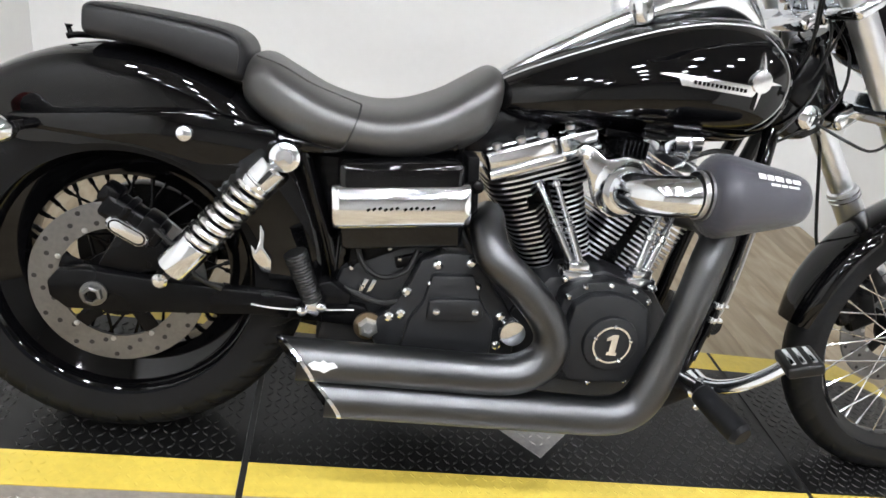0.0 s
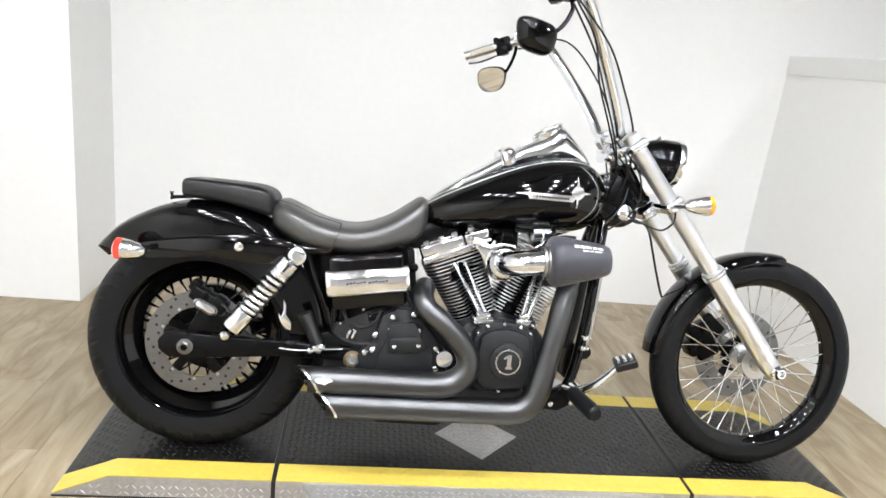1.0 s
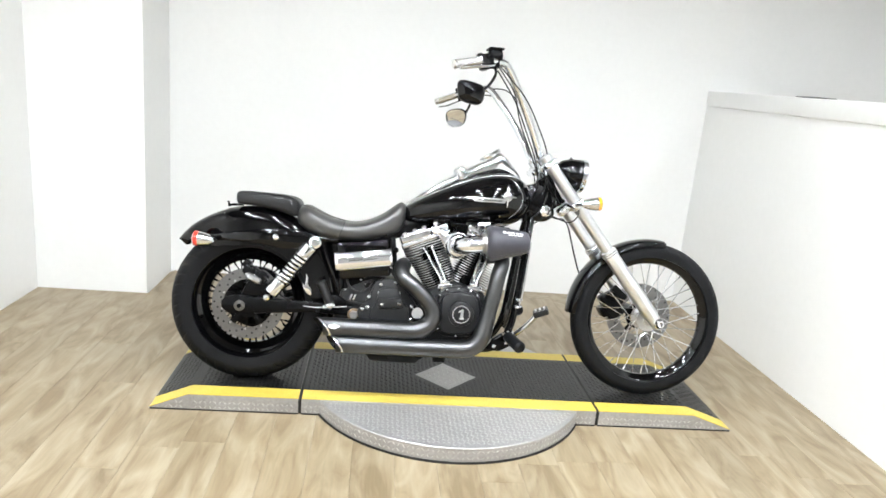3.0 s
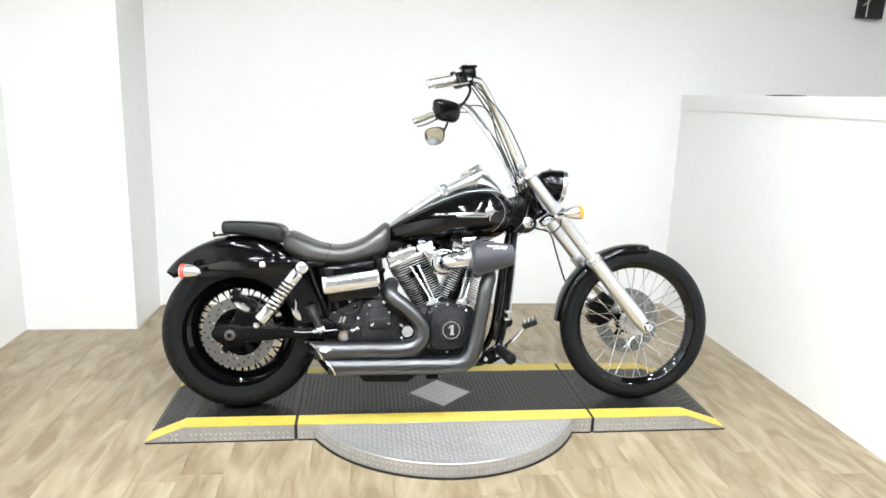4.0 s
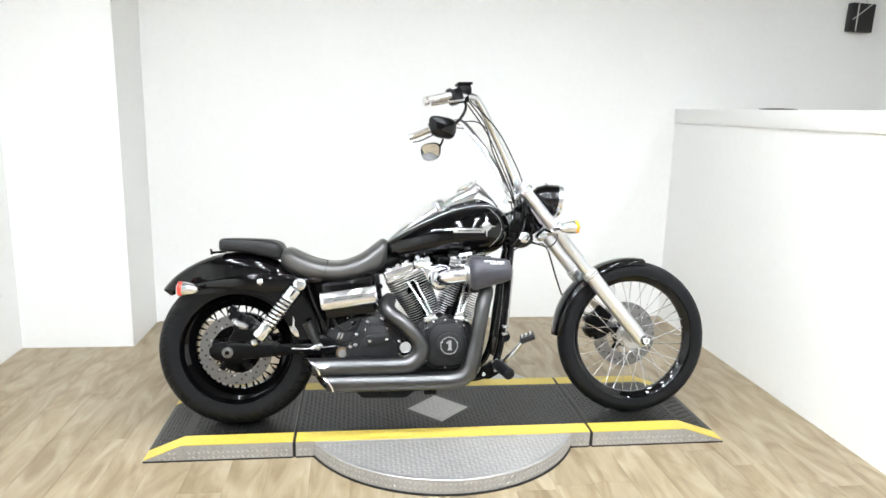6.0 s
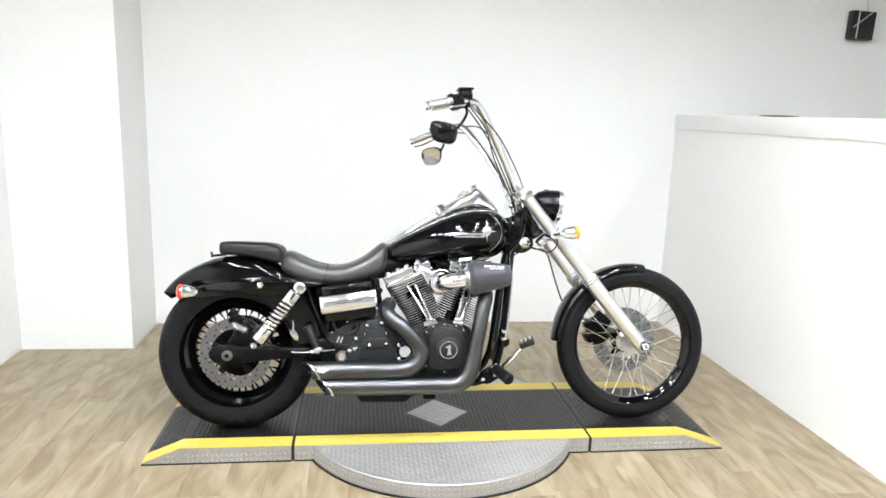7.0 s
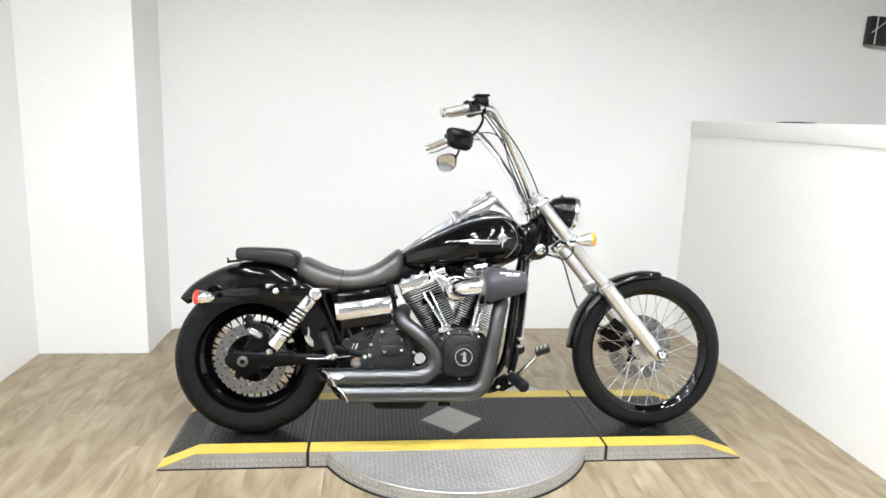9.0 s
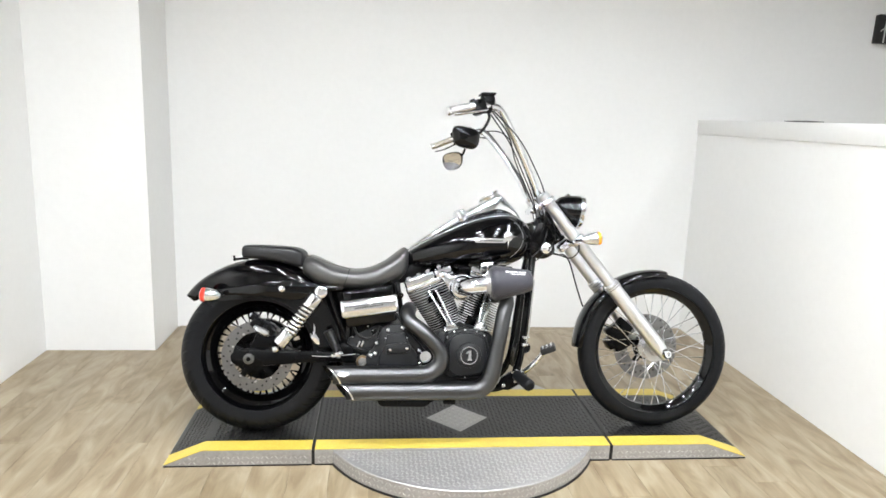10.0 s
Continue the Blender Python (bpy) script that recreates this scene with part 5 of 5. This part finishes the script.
pill = [(0.021 * (1 if math.cos(a) > 0 else -1) + 0.014 * math.cos(a), 0.014 * math.sin(a)) for a in [2 * math.pi * (k + 0.5) / 24 for k in range(24)]]
rings = [[(x * f, y, z * f) for x, z in pill] for y, f in ((-0.02, 1), (-0.034, 1), (-0.038, 0.9), (-0.039, 0.7))]
skin(b2, rings)
join(bm, b2, 0, frame_at(V(-0.81, -0.118, 0.43), (0.84, 0, -0.42)))
cover = part("caliper_cover", bm, CHROME, cal, "chrome caliper cover")
bm = bmesh.new()
b2 = bmesh.new()
skin(b2, [[(x * f, y, z * g) for x, z in pill] for y, f, g in ((-0.0375, 0.88, 0.8), (-0.0396, 0.88, 0.8), (-0.0396, 0.8, 0.64), (-0.0375, 0.8, 0.64))], caps=False)
join(bm, b2, 0, frame_at(V(-0.81, -0.118, 0.43), (0.84, 0, -0.42)))
part("cover_groove", bm, SATIN, cover, "dark line round the cover")
bm = bmesh.new()
tube(bm, smooth_path([(-0.77, -0.15, 0.44), (-0.73, -0.16, 0.41), (-0.7, -0.16, 0.37), (-0.66, -0.155, 0.35)], 5), 0.004, 8)
part("brake_hose", bm, HOSE, bike, "black brake hose")

for s in (-1, 1):
    a, b = V(-0.755, s * 0.155, 0.358), V(-0.579, s * 0.155, 0.586)
    d = (b - a).normalized()
    bm = bmesh.new()
    tube(bm, [along(a, b, 0.08), along(a, b, 0.9)], 0.015, 16)
    shock = part("rear_shock", bm, SATIN, bike, "chrome rear shock absorber with exposed spring")
    bm = bmesh.new()
    ex = d.orthogonal().normalized()
    ey = d.cross(ex)
    turns, n = 8, 20
    pts = []
    for k in range(turns * n + 1):
        t = 2 * math.pi * k / n
        pts.append(along(a, b, 0.29 + 0.48 * k / (turns * n)) + (ex * math.cos(t) + ey * math.sin(t)) * 0.025)
    tube(bm, pts, 0.0062, 10)
    part("spring", bm, SPRING, shock, "bright coil spring")
    bm = bmesh.new()
    lathe(bm, [(0.016, 0.0), (0.0285, 0.0), (0.0295, -0.002), (0.0295, -0.058), (0.0285, -0.061), (0.014, -0.062)], along(a, b, 0.30), d, 32)
    part("lower_cover", bm, CHROME, shock, "chrome lower cover")
    bm = bmesh.new()
    lathe(bm, [(0.016, 0.0), (0.029, 0.0), (0.03, 0.002), (0.03, 0.012), (0.0285, 0.0135), (0.0285, 0.016), (0.03, 0.0175), (0.03, 0.046), (0.029, 0.049), (0.014, 0.05)], along(a, b, 0.75), d, 32)
    upper = part("upper_cover", bm, CHROME, shock, "chrome upper cover")
    bm = bmesh.new()
    block(bm, (0.026, 0.002, 0.007), frame_at(along(a, b, 0.75) + d * 0.031 + V(0, s * 0.0298, 0), d), 0)
    part("adjuster_slot", bm, GAP_BLACK, upper, "dark adjuster slot")
    bm = bmesh.new()
    lathe(bm, [(0.02, -0.018), (0.0235, -0.016), (0.0235, 0.016), (0.02, 0.018), (0.014, 0.019), (0.013, 0.023), (0, 0.024)], b, (0, s, 0), 28)
    part("upper_eye", bm, CHROME, shock, "chrome upper mounting eye")
    bm = bmesh.new()
    lathe(bm, [(0.011, -0.014), (0.0125, -0.013), (0.0125, 0.014), (0.009, 0.018), (0, 0.019)], a, (0, s, 0), 20)
    part("lower_eye", bm, CHROME, shock, "chrome lower mounting bolt")

# flat chrome hook shape beside the rear shock
bm = bmesh.new()
prism(bm, [(-0.604 + x * 0.75, 0.41 + z * 0.92) for x, z in ((-0.011, 0.051), (0.002, 0.03), (0.001, 0.004), (0.022, -0.018), (0.023, -0.046), (0.004, -0.046), (-0.02, -0.018), (-0.028, 0.01), (-0.015, -0.004), (-0.009, 0.018))], -0.108, -0.098, 0.002)
part("guard_bracket", bm, CHROME, bike, "small bright hook-shaped piece")
for dx in (0.0, 0.014):
    bm = bmesh.new()
    block(bm, (0.007, 0.006, 0.03), pose(-0.428 + dx, -0.135, 0.374, 0, 18, 0), 0.001)
    part("tray_clip", bm, CHROME, bike, "small bright clip")

# passenger pegs, folded up
for s in (-1, 1):
    p0, p1 = V(-0.506, s * 0.165, 0.34), V(-0.548, s * 0.175, 0.435)
    bm = bmesh.new()
    rs, pts = [], []
    for k in range(33):
        f = k / 32
        pts.append(along(p0, p1, 0.12 + 0.88 * f))
        rs.append((0.017 if k % 2 else 0.0155) + 0.003 * f)
    tube(bm, pts, rs, 16)
    peg = part("passenger_peg", bm, HOSE, bike, "ribbed black rubber passenger footpeg, folded up")
    bm = bmesh.new()
    block(bm, (0.03, 0.026, 0.03), pose(-0.508, s * 0.165, 0.342, 0, 25, 0), 0.006)
    dome(bm, V(-0.496, s * 0.176, 0.345), (0, s, 0), 0.0095, 0.009, 14)
    dome(bm, V(-0.526, s * 0.176, 0.335), (0, s, 0), 0.0095, 0.009, 14)
    part("clevis", bm, CHROME, peg, "chrome hinge")
    bm = bmesh.new()
    prism(bm, [(-0.518, 0.32), (-0.528, 0.37), (-0.485, 0.385), (-0.445, 0.36), (-0.455, 0.32)], s * 0.12, s * 0.155, 0.006)
    part("peg_mount", bm, SATIN, peg, "black peg mount")

# ---- front end ----
fork_top, fork_end = V(0.322, 0, 0.995), V(0.857, 0, 0.337)
fdir = (fork_end - fork_top).normalized()
for s in (-1, 1):
    off = V(0, s * 0.114, 0)
    ft, fe = fork_top + off, fork_end + off
    bm = bmesh.new()
    lathe(bm, [(0.0, -0.006), (0.02, -0.004), (0.0245, 0.0), (0.0245, 0.52), (0.0, 0.52)], ft, fdir, 28)
    fork = part("fork_leg", bm, ALLOY, bike, "polished alloy front fork leg")
    bm = bmesh.new()
    ln = (fe - ft).length
    lathe(bm, [(0.026, 0.472), (0.031, 0.474), (0.0325, 0.482), (0.0325, 0.5), (0.0305, 0.506), (0.031, 0.53), (0.031, ln - 0.05), (0.027, ln - 0.01), (0.022, ln + 0.022), (0.012, ln + 0.03)], ft, fdir, 32)
    lower = part("fork_slider", bm, ALLOY, fork, "brushed alloy fork slider")
    bm = bmesh.new()
    for h in (0.484, 0.495):
        lathe(bm, [(0.032, -0.002), (0.0345, 0), (0.032, 0.002)], ft + fdir * h, fdir, 32)
    part("seal_ring", bm, CHROME, fork, "chrome seal ring")
    bm = bmesh.new()
    lathe(bm, [(0.0, 0.034), (0.008, 0.036), (0.009, 0.046), (0.014, 0.046), (0.016, 0.036), (0.0215, 0.03), (0.0225, -0.02), (0.0, -0.02)], fe + V(0.004, 0, 0), (0, s, 0), 24)
    part("axle_end", bm, CHROME, fork, "chrome axle end")
    # front indicators
    p = V(0.472, s * 0.222, 0.812)
    bm = bmesh.new()
    lathe(bm, [(0.006, -0.012), (0.014, -0.004), (0.022, 0.016), (0.0275, 0.04), (0.028, 0.052), (0.024, 0.054)], p, (1, s * 0.02, 0.1), 28)
    ind = part("front_indicator", bm, CHROME, bike, "chrome bullet indicator with an amber lens")
    bm = bmesh.new()
    lathe(bm, [(0.027, 0.05), (0.028, 0.054), (0.026, 0.064), (0.016, 0.07), (0.0, 0.072)], p, (1, s * 0.02, 0.1), 28)
    part("lens", bm, AMBER, ind, "amber lens")
    bm = bmesh.new()
    tube(bm, [p + V(-0.004, 0, 0), p + V(-0.02, -s * 0.03, -0.003), V(0.475, s * 0.12, 0.807)], 0.008, 12)
    lathe(bm, [(0.026, -0.014), (0.0275, -0.012), (0.0275, 0.012), (0.026, 0.014)], ft + fdir * 0.243, fdir, 28)
    part("stalk", bm, CHROME, ind, "chrome stalk and fork clamp")
# yokes
for h, hw, th, yoke in ((0.24, 0.15, 0.034, "lower_yoke"), (0.035, 0.15, 0.028, "upper_yoke")):
    bm = bmesh.new()
    c = fork_top + fdir * h
    m = frame_at(c - fdir.cross(V(0, 1, 0)) * 0.0, fdir)
    block(bm, (th, 2 * hw, 0.06), m, 0.012, segments=3)
    block(bm, (th, 0.12, 0.07), m @ Matrix.Translation((0, 0, -0.035 if (m @ V(0, 0, -1) - c).x < 0 else 0.035)), 0.012, segments=3)
    part(yoke, bm, CHROME, bike, "chrome triple clamp")

# headlamp
hc, hd = V(0.474, 0, 0.938), V(1, 0, -0.14)
bm = bmesh.new()
lathe(bm, [(0.0, -0.082), (0.026, -0.076), (0.048, -0.058), (0.063, -0.025), (0.0685, 0.02), (0.0685, 0.035), (0.065, 0.036)], hc, hd, 40)
lamp = part("headlamp", bm, GLOSS, bike, "gloss black headlamp with a chrome rim")
bm = bmesh.new()
lathe(bm, [(0.065, 0.03), (0.0715, 0.03), (0.0735, 0.036), (0.0725, 0.048), (0.067, 0.052), (0.064, 0.046)], hc, hd, 48, closed=True)
part("rim", bm, CHROME, lamp, "chrome headlamp rim")
bm = bmesh.new()
lathe(bm, [(0.066, 0.047), (0.055, 0.054), (0.028, 0.06), (0.0, 0.061)], hc, hd, 40)
part("lens", bm, CLEAR, lamp, "clear glass lens")
bm = bmesh.new()
lathe(bm, [(0.064, 0.04), (0.046, 0.015), (0.02, 0.0), (0.0, 0.0)], hc, hd, 32)
part("reflector", bm, CHROME, lamp, "bright reflector")
bm = bmesh.new()
tube(bm, smooth_path([(0.4, 0, 0.9), (0.42, 0, 0.95), (0.47, 0, 1.005)], 4), 0.012, 12)
part("headlamp_bracket", bm, CHROME, lamp, "chrome bracket")

# front brake caliper on the left slider
bm = bmesh.new()
block(bm, (0.075, 0.06, 0.12), pose(0.725, 0.085, 0.375, 0, -30, 0), 0.012, segments=3)
block(bm, (0.05, 0.07, 0.05), pose(0.7, 0.09, 0.35, 0, -30, 0), 0.01)
prism(bm, [(0.7, 0.42), (0.74, 0.47), (0.8, 0.42), (0.76, 0.36)], 0.07, 0.1, 0.006)
part("front_caliper", bm, SATIN, bike, "black front brake caliper")

# ---- handlebar ----
DROP = {-1: 0.0, 1: 0.035}
SHIFT = {-1: 0.0, 1: 0.016}
bm = bmesh.new()
for s in (-1, 1):
    tube(bm, smooth_path([(0.315, 0, 0.99), (0.31, s * 0.05, 0.992), (0.297 + SHIFT[s] * 0.3, s * 0.095, 1.01), (0.255 + SHIFT[s], s * 0.14, 1.09), (0.175 + SHIFT[s], s * 0.205, 1.225), (0.118 + SHIFT[s], s * 0.255, 1.305), (0.085, s * 0.285, 1.32 - DROP[s] * 0.3), (0.03, s * 0.315, 1.317 - DROP[s] * 0.6), (-0.03, s * 0.335, 1.305 - DROP[s] * 0.85), (-0.09, s * 0.357, 1.287 - DROP[s])], 6), 0.0155, 18)
bar = part("handlebar", bm, CHROME, bike, "tall chrome ape-hanger handlebar")
for s in (-1, 1):
    bm = bmesh.new()
    tube(bm, [(0.33, s * 0.045, 0.985), (0.312, s * 0.045, 1.0)], 0.021, 18)
    block(bm, (0.046, 0.036, 0.04), pose(0.312, s * 0.045, 0.996, 0, -30, 0), 0.008)
    block(bm, (0.05, 0.04, 0.05), pose(0.335, s * 0.045, 0.965, 0, -30, 0), 0.008)
    part("riser", bm, CHROME, bar, "chrome bar riser")
for s in (-1, 1):
    g0, g1 = V(-0.005, s * 0.328, 1.311 - DROP[s] * 0.75), V(-0.108, s * 0.363, 1.281 - DROP[s])
    bm = bmesh.new()
    tube(bm, [g0, along(g0, g1, 0.05), along(g0, g1, 0.9), along(g0, g1, 0.96), g1], [0.02, 0.0165, 0.0165, 0.018, 0.012] if s < 0 else [0.017, 0.0145, 0.0145, 0.016, 0.011], 20)
    for k in range(3):
        tube(bm, [along(g0, g1, 0.12 + 0.001) + V(0, -0.014, 0.006 * (k - 1)) * 1.0, along(g0, g1, 0.85) + V(0, -0.014, 0.006 * (k - 1))], 0.0045, 8)
    part("grip", bm, SPRING, bar, "pale metal grip")
    bm = bmesh.new()
    m = frame_at(V(0.018, s * 0.32, 1.314 - DROP[s] * 0.65), g0 - g1)
    block(bm, (0.052, 0.042, 0.05), m, 0.01, segments=3)
    block(bm, (0.03, 0.05, 0.03), m @ Matrix.Translation((-0.005, 0.0, -0.018)), 0.006)
    block(bm, (0.018, 0.03, 0.062), m @ Matrix.Translation((-0.022, 0.0, 0)), 0.006)
    block(bm, (0.012, 0.02, 0.014), m @ Matrix.Translation((0.0, -0.02, 0.015)), 0.003)
    part("switch_housing", bm, SATIN, bar, "black switch housing")
    bm = bmesh.new()
    tube(bm, smooth_path([V(0.05, s * 0.305, 1.302), V(0.045, s * 0.34, 1.296 - DROP[s] * 0.4), V(0.0, s * 0.365, 1.284 - DROP[s] * 0.7), V(-0.05, s * 0.38, 1.272 - DROP[s]), V(-0.085, s * 0.392, 1.265 - DROP[s])], 5), 0.0062, 10, flat=0.7)
    part("lever", bm, CHROME, bar, "chrome hand lever")
bm = bmesh.new()
m = frame_at(V(0.055, -0.298, 1.34), V(1, 0.15, 0.05))
block(bm, (0.056, 0.045, 0.046), m, 0.016, segments=4)
block(bm, (0.06, 0.05, 0.009), m @ Matrix.Translation((0, 0, 0.0235 if (m.to_3x3() @ V(0, 0, 1)).z > 0 else -0.0235)), 0.004, segments=3)
block(bm, (0.05, 0.035, 0.035), m @ Matrix.Translation((-0.01, 0, -0.03 if (m.to_3x3() @ V(0, 0, 1)).z > 0 else 0.03)), 0.006)
part("brake_reservoir", bm, SATIN, bar, "black brake fluid reservoir")
bm = bmesh.new()
block(bm, (0.035, 0.035, 0.035), frame_at(V(0.06, 0.3, 1.318), V(1, -0.15, 0.05)), 0.006)
part("clutch_perch", bm, CHROME, bar, "chrome clutch perch")


def mirror(s, c, facing, stem, label):
    wide, high, square = (0.056, 0.041, 0.6) if s < 0 else (0.051, 0.044, 0.76)
    bm = bmesh.new()
    nrm = Vector(facing).normalized()
    side = V(0, 0, 1).cross(nrm).normalized()
    up = nrm.cross(side)
    outline = []
    for k in range(28):
        a = 2 * math.pi * k / 28
        x, z = wide * math.copysign(abs(math.cos(a)) ** square, math.cos(a)), high * math.copysign(abs(math.sin(a)) ** square, math.sin(a))
        outline.append((x * (1 + 0.12 * z / 0.042), z + 0.006 * x / 0.058))
    rings = []
    for f, h in ((0.97, 0.002), (1.0, -0.002), (1.0, -0.01), (0.93, -0.022), (0.75, -0.034), (0.4, -0.041), (0.05, -0.043)):
        rings.append([c + side * x * f + up * z * f + nrm * h for x, z in outline])
    skin(bm, rings)
    body = part("mirror", bm, GLOSS, bike, label)
    bm = bmesh.new()
    skin(bm, [[c + side * x * 0.92 + up * z * 0.92 + nrm * 0.0022 for x, z in outline], [c + side * x * 0.92 + up * z * 0.92 + nrm * 0.0032 for x, z in outline]])
    part("mirror_glass", bm, MIRROR, body, "silvered mirror glass")
    bm = bmesh.new()
    tube(bm, smooth_path(stem, 6), 0.0055, 10)
    part("mirror_stem", bm, SATIN, body, "black mirror stem")


mirror(-1, V(-0.035, -0.33, 1.19), (-0.4, 0.9, 0.05), [V(0.055, -0.3, 1.3), V(0.06, -0.31, 1.27), V(0.035, -0.325, 1.225), V(0.0, -0.34, 1.195)], "black teardrop mirror hung under the bar")
mirror(1, V(0.0, 0.4, 1.185), (-0.42, -0.84, -0.338), [V(0.055, 0.3, 1.3), V(0.06, 0.33, 1.27), V(0.05, 0.37, 1.225), V(0.03, 0.395, 1.195)], "black mirror hung under the bar, glass showing")

# control cables
cable_sets = [
    [(0.075, -0.29, 1.3), (0.15, -0.24, 1.22), (0.19, -0.19, 1.12), (0.25, -0.13, 1.02), (0.3, -0.08, 0.93), (0.32, -0.06, 0.85)],
    [(0.08, -0.285, 1.305), (0.19, -0.24, 1.21), (0.27, -0.17, 1.11), (0.33, -0.12, 1.0), (0.345, -0.08, 0.9), (0.33, -0.06, 0.82)],
    [(0.07, -0.285, 1.29), (0.16, -0.22, 1.19), (0.23, -0.15, 1.08), (0.285, -0.1, 0.98), (0.31, -0.07, 0.9), (0.3, -0.05, 0.8)],
    [(0.07, 0.29, 1.3), (0.2, 0.2, 1.3), (0.29, 0.1, 1.16), (0.335, 0.05, 1.01), (0.35, 0.02, 0.88)],
    [(0.3, -0.06, 0.985), (0.335, -0.075, 0.93), (0.34, -0.07, 0.86), (0.3, -0.06, 0.79), (0.24, -0.05, 0.73)],
    [(0.345, -0.05, 0.95), (0.375, -0.09, 0.89), (0.385, -0.09, 0.82), (0.36, -0.07, 0.76), (0.3, -0.05, 0.71)],
    [(0.33, 0.03, 0.96), (0.36, -0.03, 0.9), (0.355, -0.06, 0.83), (0.325, -0.07, 0.77), (0.29, -0.08, 0.735)],
    [(0.06, 0.3, 1.28), (0.16, 0.24, 1.27), (0.25, 0.14, 1.13), (0.31, 0.07, 0.98), (0.33, 0.04, 0.86)]]
for pts in cable_sets:
    bm = bmesh.new()
    tube(bm, smooth_path(pts, 7), 0.0027, 8)
    part("cable", bm, HOSE, bike, "black control cable")
bm = bmesh.new()
tube(bm, smooth_path([(0.34, -0.06, 0.78), (0.37, -0.05, 0.757), (0.42, -0.02, 0.745), (0.46, 0.04, 0.745), (0.492, 0.06, 0.715), (0.513, 0.06, 0.65), (0.535, 0.06, 0.58), (0.564, 0.062, 0.507), (0.62, 0.075, 0.45), (0.69, 0.085, 0.42)], 7), 0.0036, 8)
tube(bm, smooth_path([(0.36, -0.08, 0.765), (0.4, -0.12, 0.745), (0.44, -0.14, 0.735), (0.47, -0.145, 0.76), (0.475, -0.14, 0.79)], 5), 0.0028, 8)
part("brake_hose", bm, HOSE, bike, "black front brake hose")

# ---- foot controls ----
bm = bmesh.new()
prism(bm, [(0.14, 0.19), (0.19, 0.185), (0.245, 0.215), (0.25, 0.255), (0.2, 0.26), (0.16, 0.235)], -0.105, -0.14, 0.006)
mount = part("forward_control_mount", bm, SATIN, bike, "black forward control mount")
bm = bmesh.new()
dome(bm, V(0.165, -0.14, 0.208), SIDE, 0.009, 0.009, 14)
part("bolt", bm, CHROME, mount, "chrome bolt")
bm = bmesh.new()
tube(bm, smooth_path([(0.235, -0.14, 0.252), (0.236, -0.2, 0.272), (0.252, -0.245, 0.302), (0.276, -0.27, 0.335), (0.294, -0.285, 0.364)], 5), 0.0165, 14, flat=0.6)
lathe(bm, [(0.022, -0.02), (0.025, -0.016), (0.025, 0.016), (0.022, 0.02)], V(0.232, -0.155, 0.25), SIDE, 22)
pedal = part("brake_pedal", bm, CHROME, bike, "polished brake pedal arm with a rubber pad")
bm = bmesh.new()
pm = frame_at(V(0.31, -0.298, 0.382), (0.82, -0.22, 0.34))
block(bm, (0.06, 0.07, 0.022), pm, 0.006, segments=3)
pad = part("pedal_pad", bm, HOSE, pedal, "black rubber pad")
bm = bmesh.new()
for k in range(3):
    block(bm, (0.009, 0.05, 0.006), pm @ Matrix.Translation((-0.017 + 0.017 * k, 0, 0.011 if (pm.to_3x3() @ V(0, 0, 1)).z > 0 else -0.011)), 0.002)
part("pad_inlay", bm, CHROME, pad, "chrome inlay strips")
bm = bmesh.new()
f0, f1 = V(0.203, -0.212, 0.266), V(0.24, -0.315, 0.238)
tube(bm, [f0, along(f0, f1, 0.05), along(f0, f1, 0.5), along(f0, f1, 0.92), f1], [0.015, 0.021, 0.0225, 0.0235, 0.017], 18)
for u in (-0.012, 0.012):
    b2 = bmesh.new()
    dome(b2, f0 + V(0.006 + u, -0.012, -0.024), (0.2, -1, -0.3), 0.0075, 0.007, 12)
    part("peg_bolt", b2, CHROME, pedal, "chrome bolt")
peg = part("rider_footpeg", bm, RUBBER, bike, "black rubber rider footpeg")
bm = bmesh.new()
tube(bm, [(0.21, -0.13, 0.25), f0 + V(0.005, 0.01, 0)], 0.014, 14)
part("peg_bracket", bm, CHROME, peg, "chrome peg bracket")

# ---- floor planks ----
PLW, PLL = 0.152, 1.21
bm = bmesh.new()
block(bm, (PLW - 0.0006, PLL - 0.0006, 0.008), None, 0.0005, segments=1)
plank_mesh_owner = part("plank", bm, OAK, floor)
plank_mesh = plank_mesh_owner.data
rng = random.Random(4)
first = True
cols = int((1.715 + 2.205) / PLW) + 1
for i in range(cols):
    shift = rng.random() * PLL
    x = -2.205 + PLW * (i + 0.5)
    limit = 0.741 if x < -1.613 else 1.204
    for j in range(7):
        hi = 1.3 + PLL - shift - PLL * j
        lo, hi = max(hi - PLL, -6.1), min(hi, limit)
        if hi - lo < 0.03:
            continue
        ob = plank_mesh_owner if first else new("plank", plank_mesh)
        first = False
        ob.parent = floor
        ob.matrix_basis = Matrix.Translation((x, (lo + hi) / 2, -0.004)) @ Matrix.Diagonal((1, (hi - lo) / PLL, 1, 1))
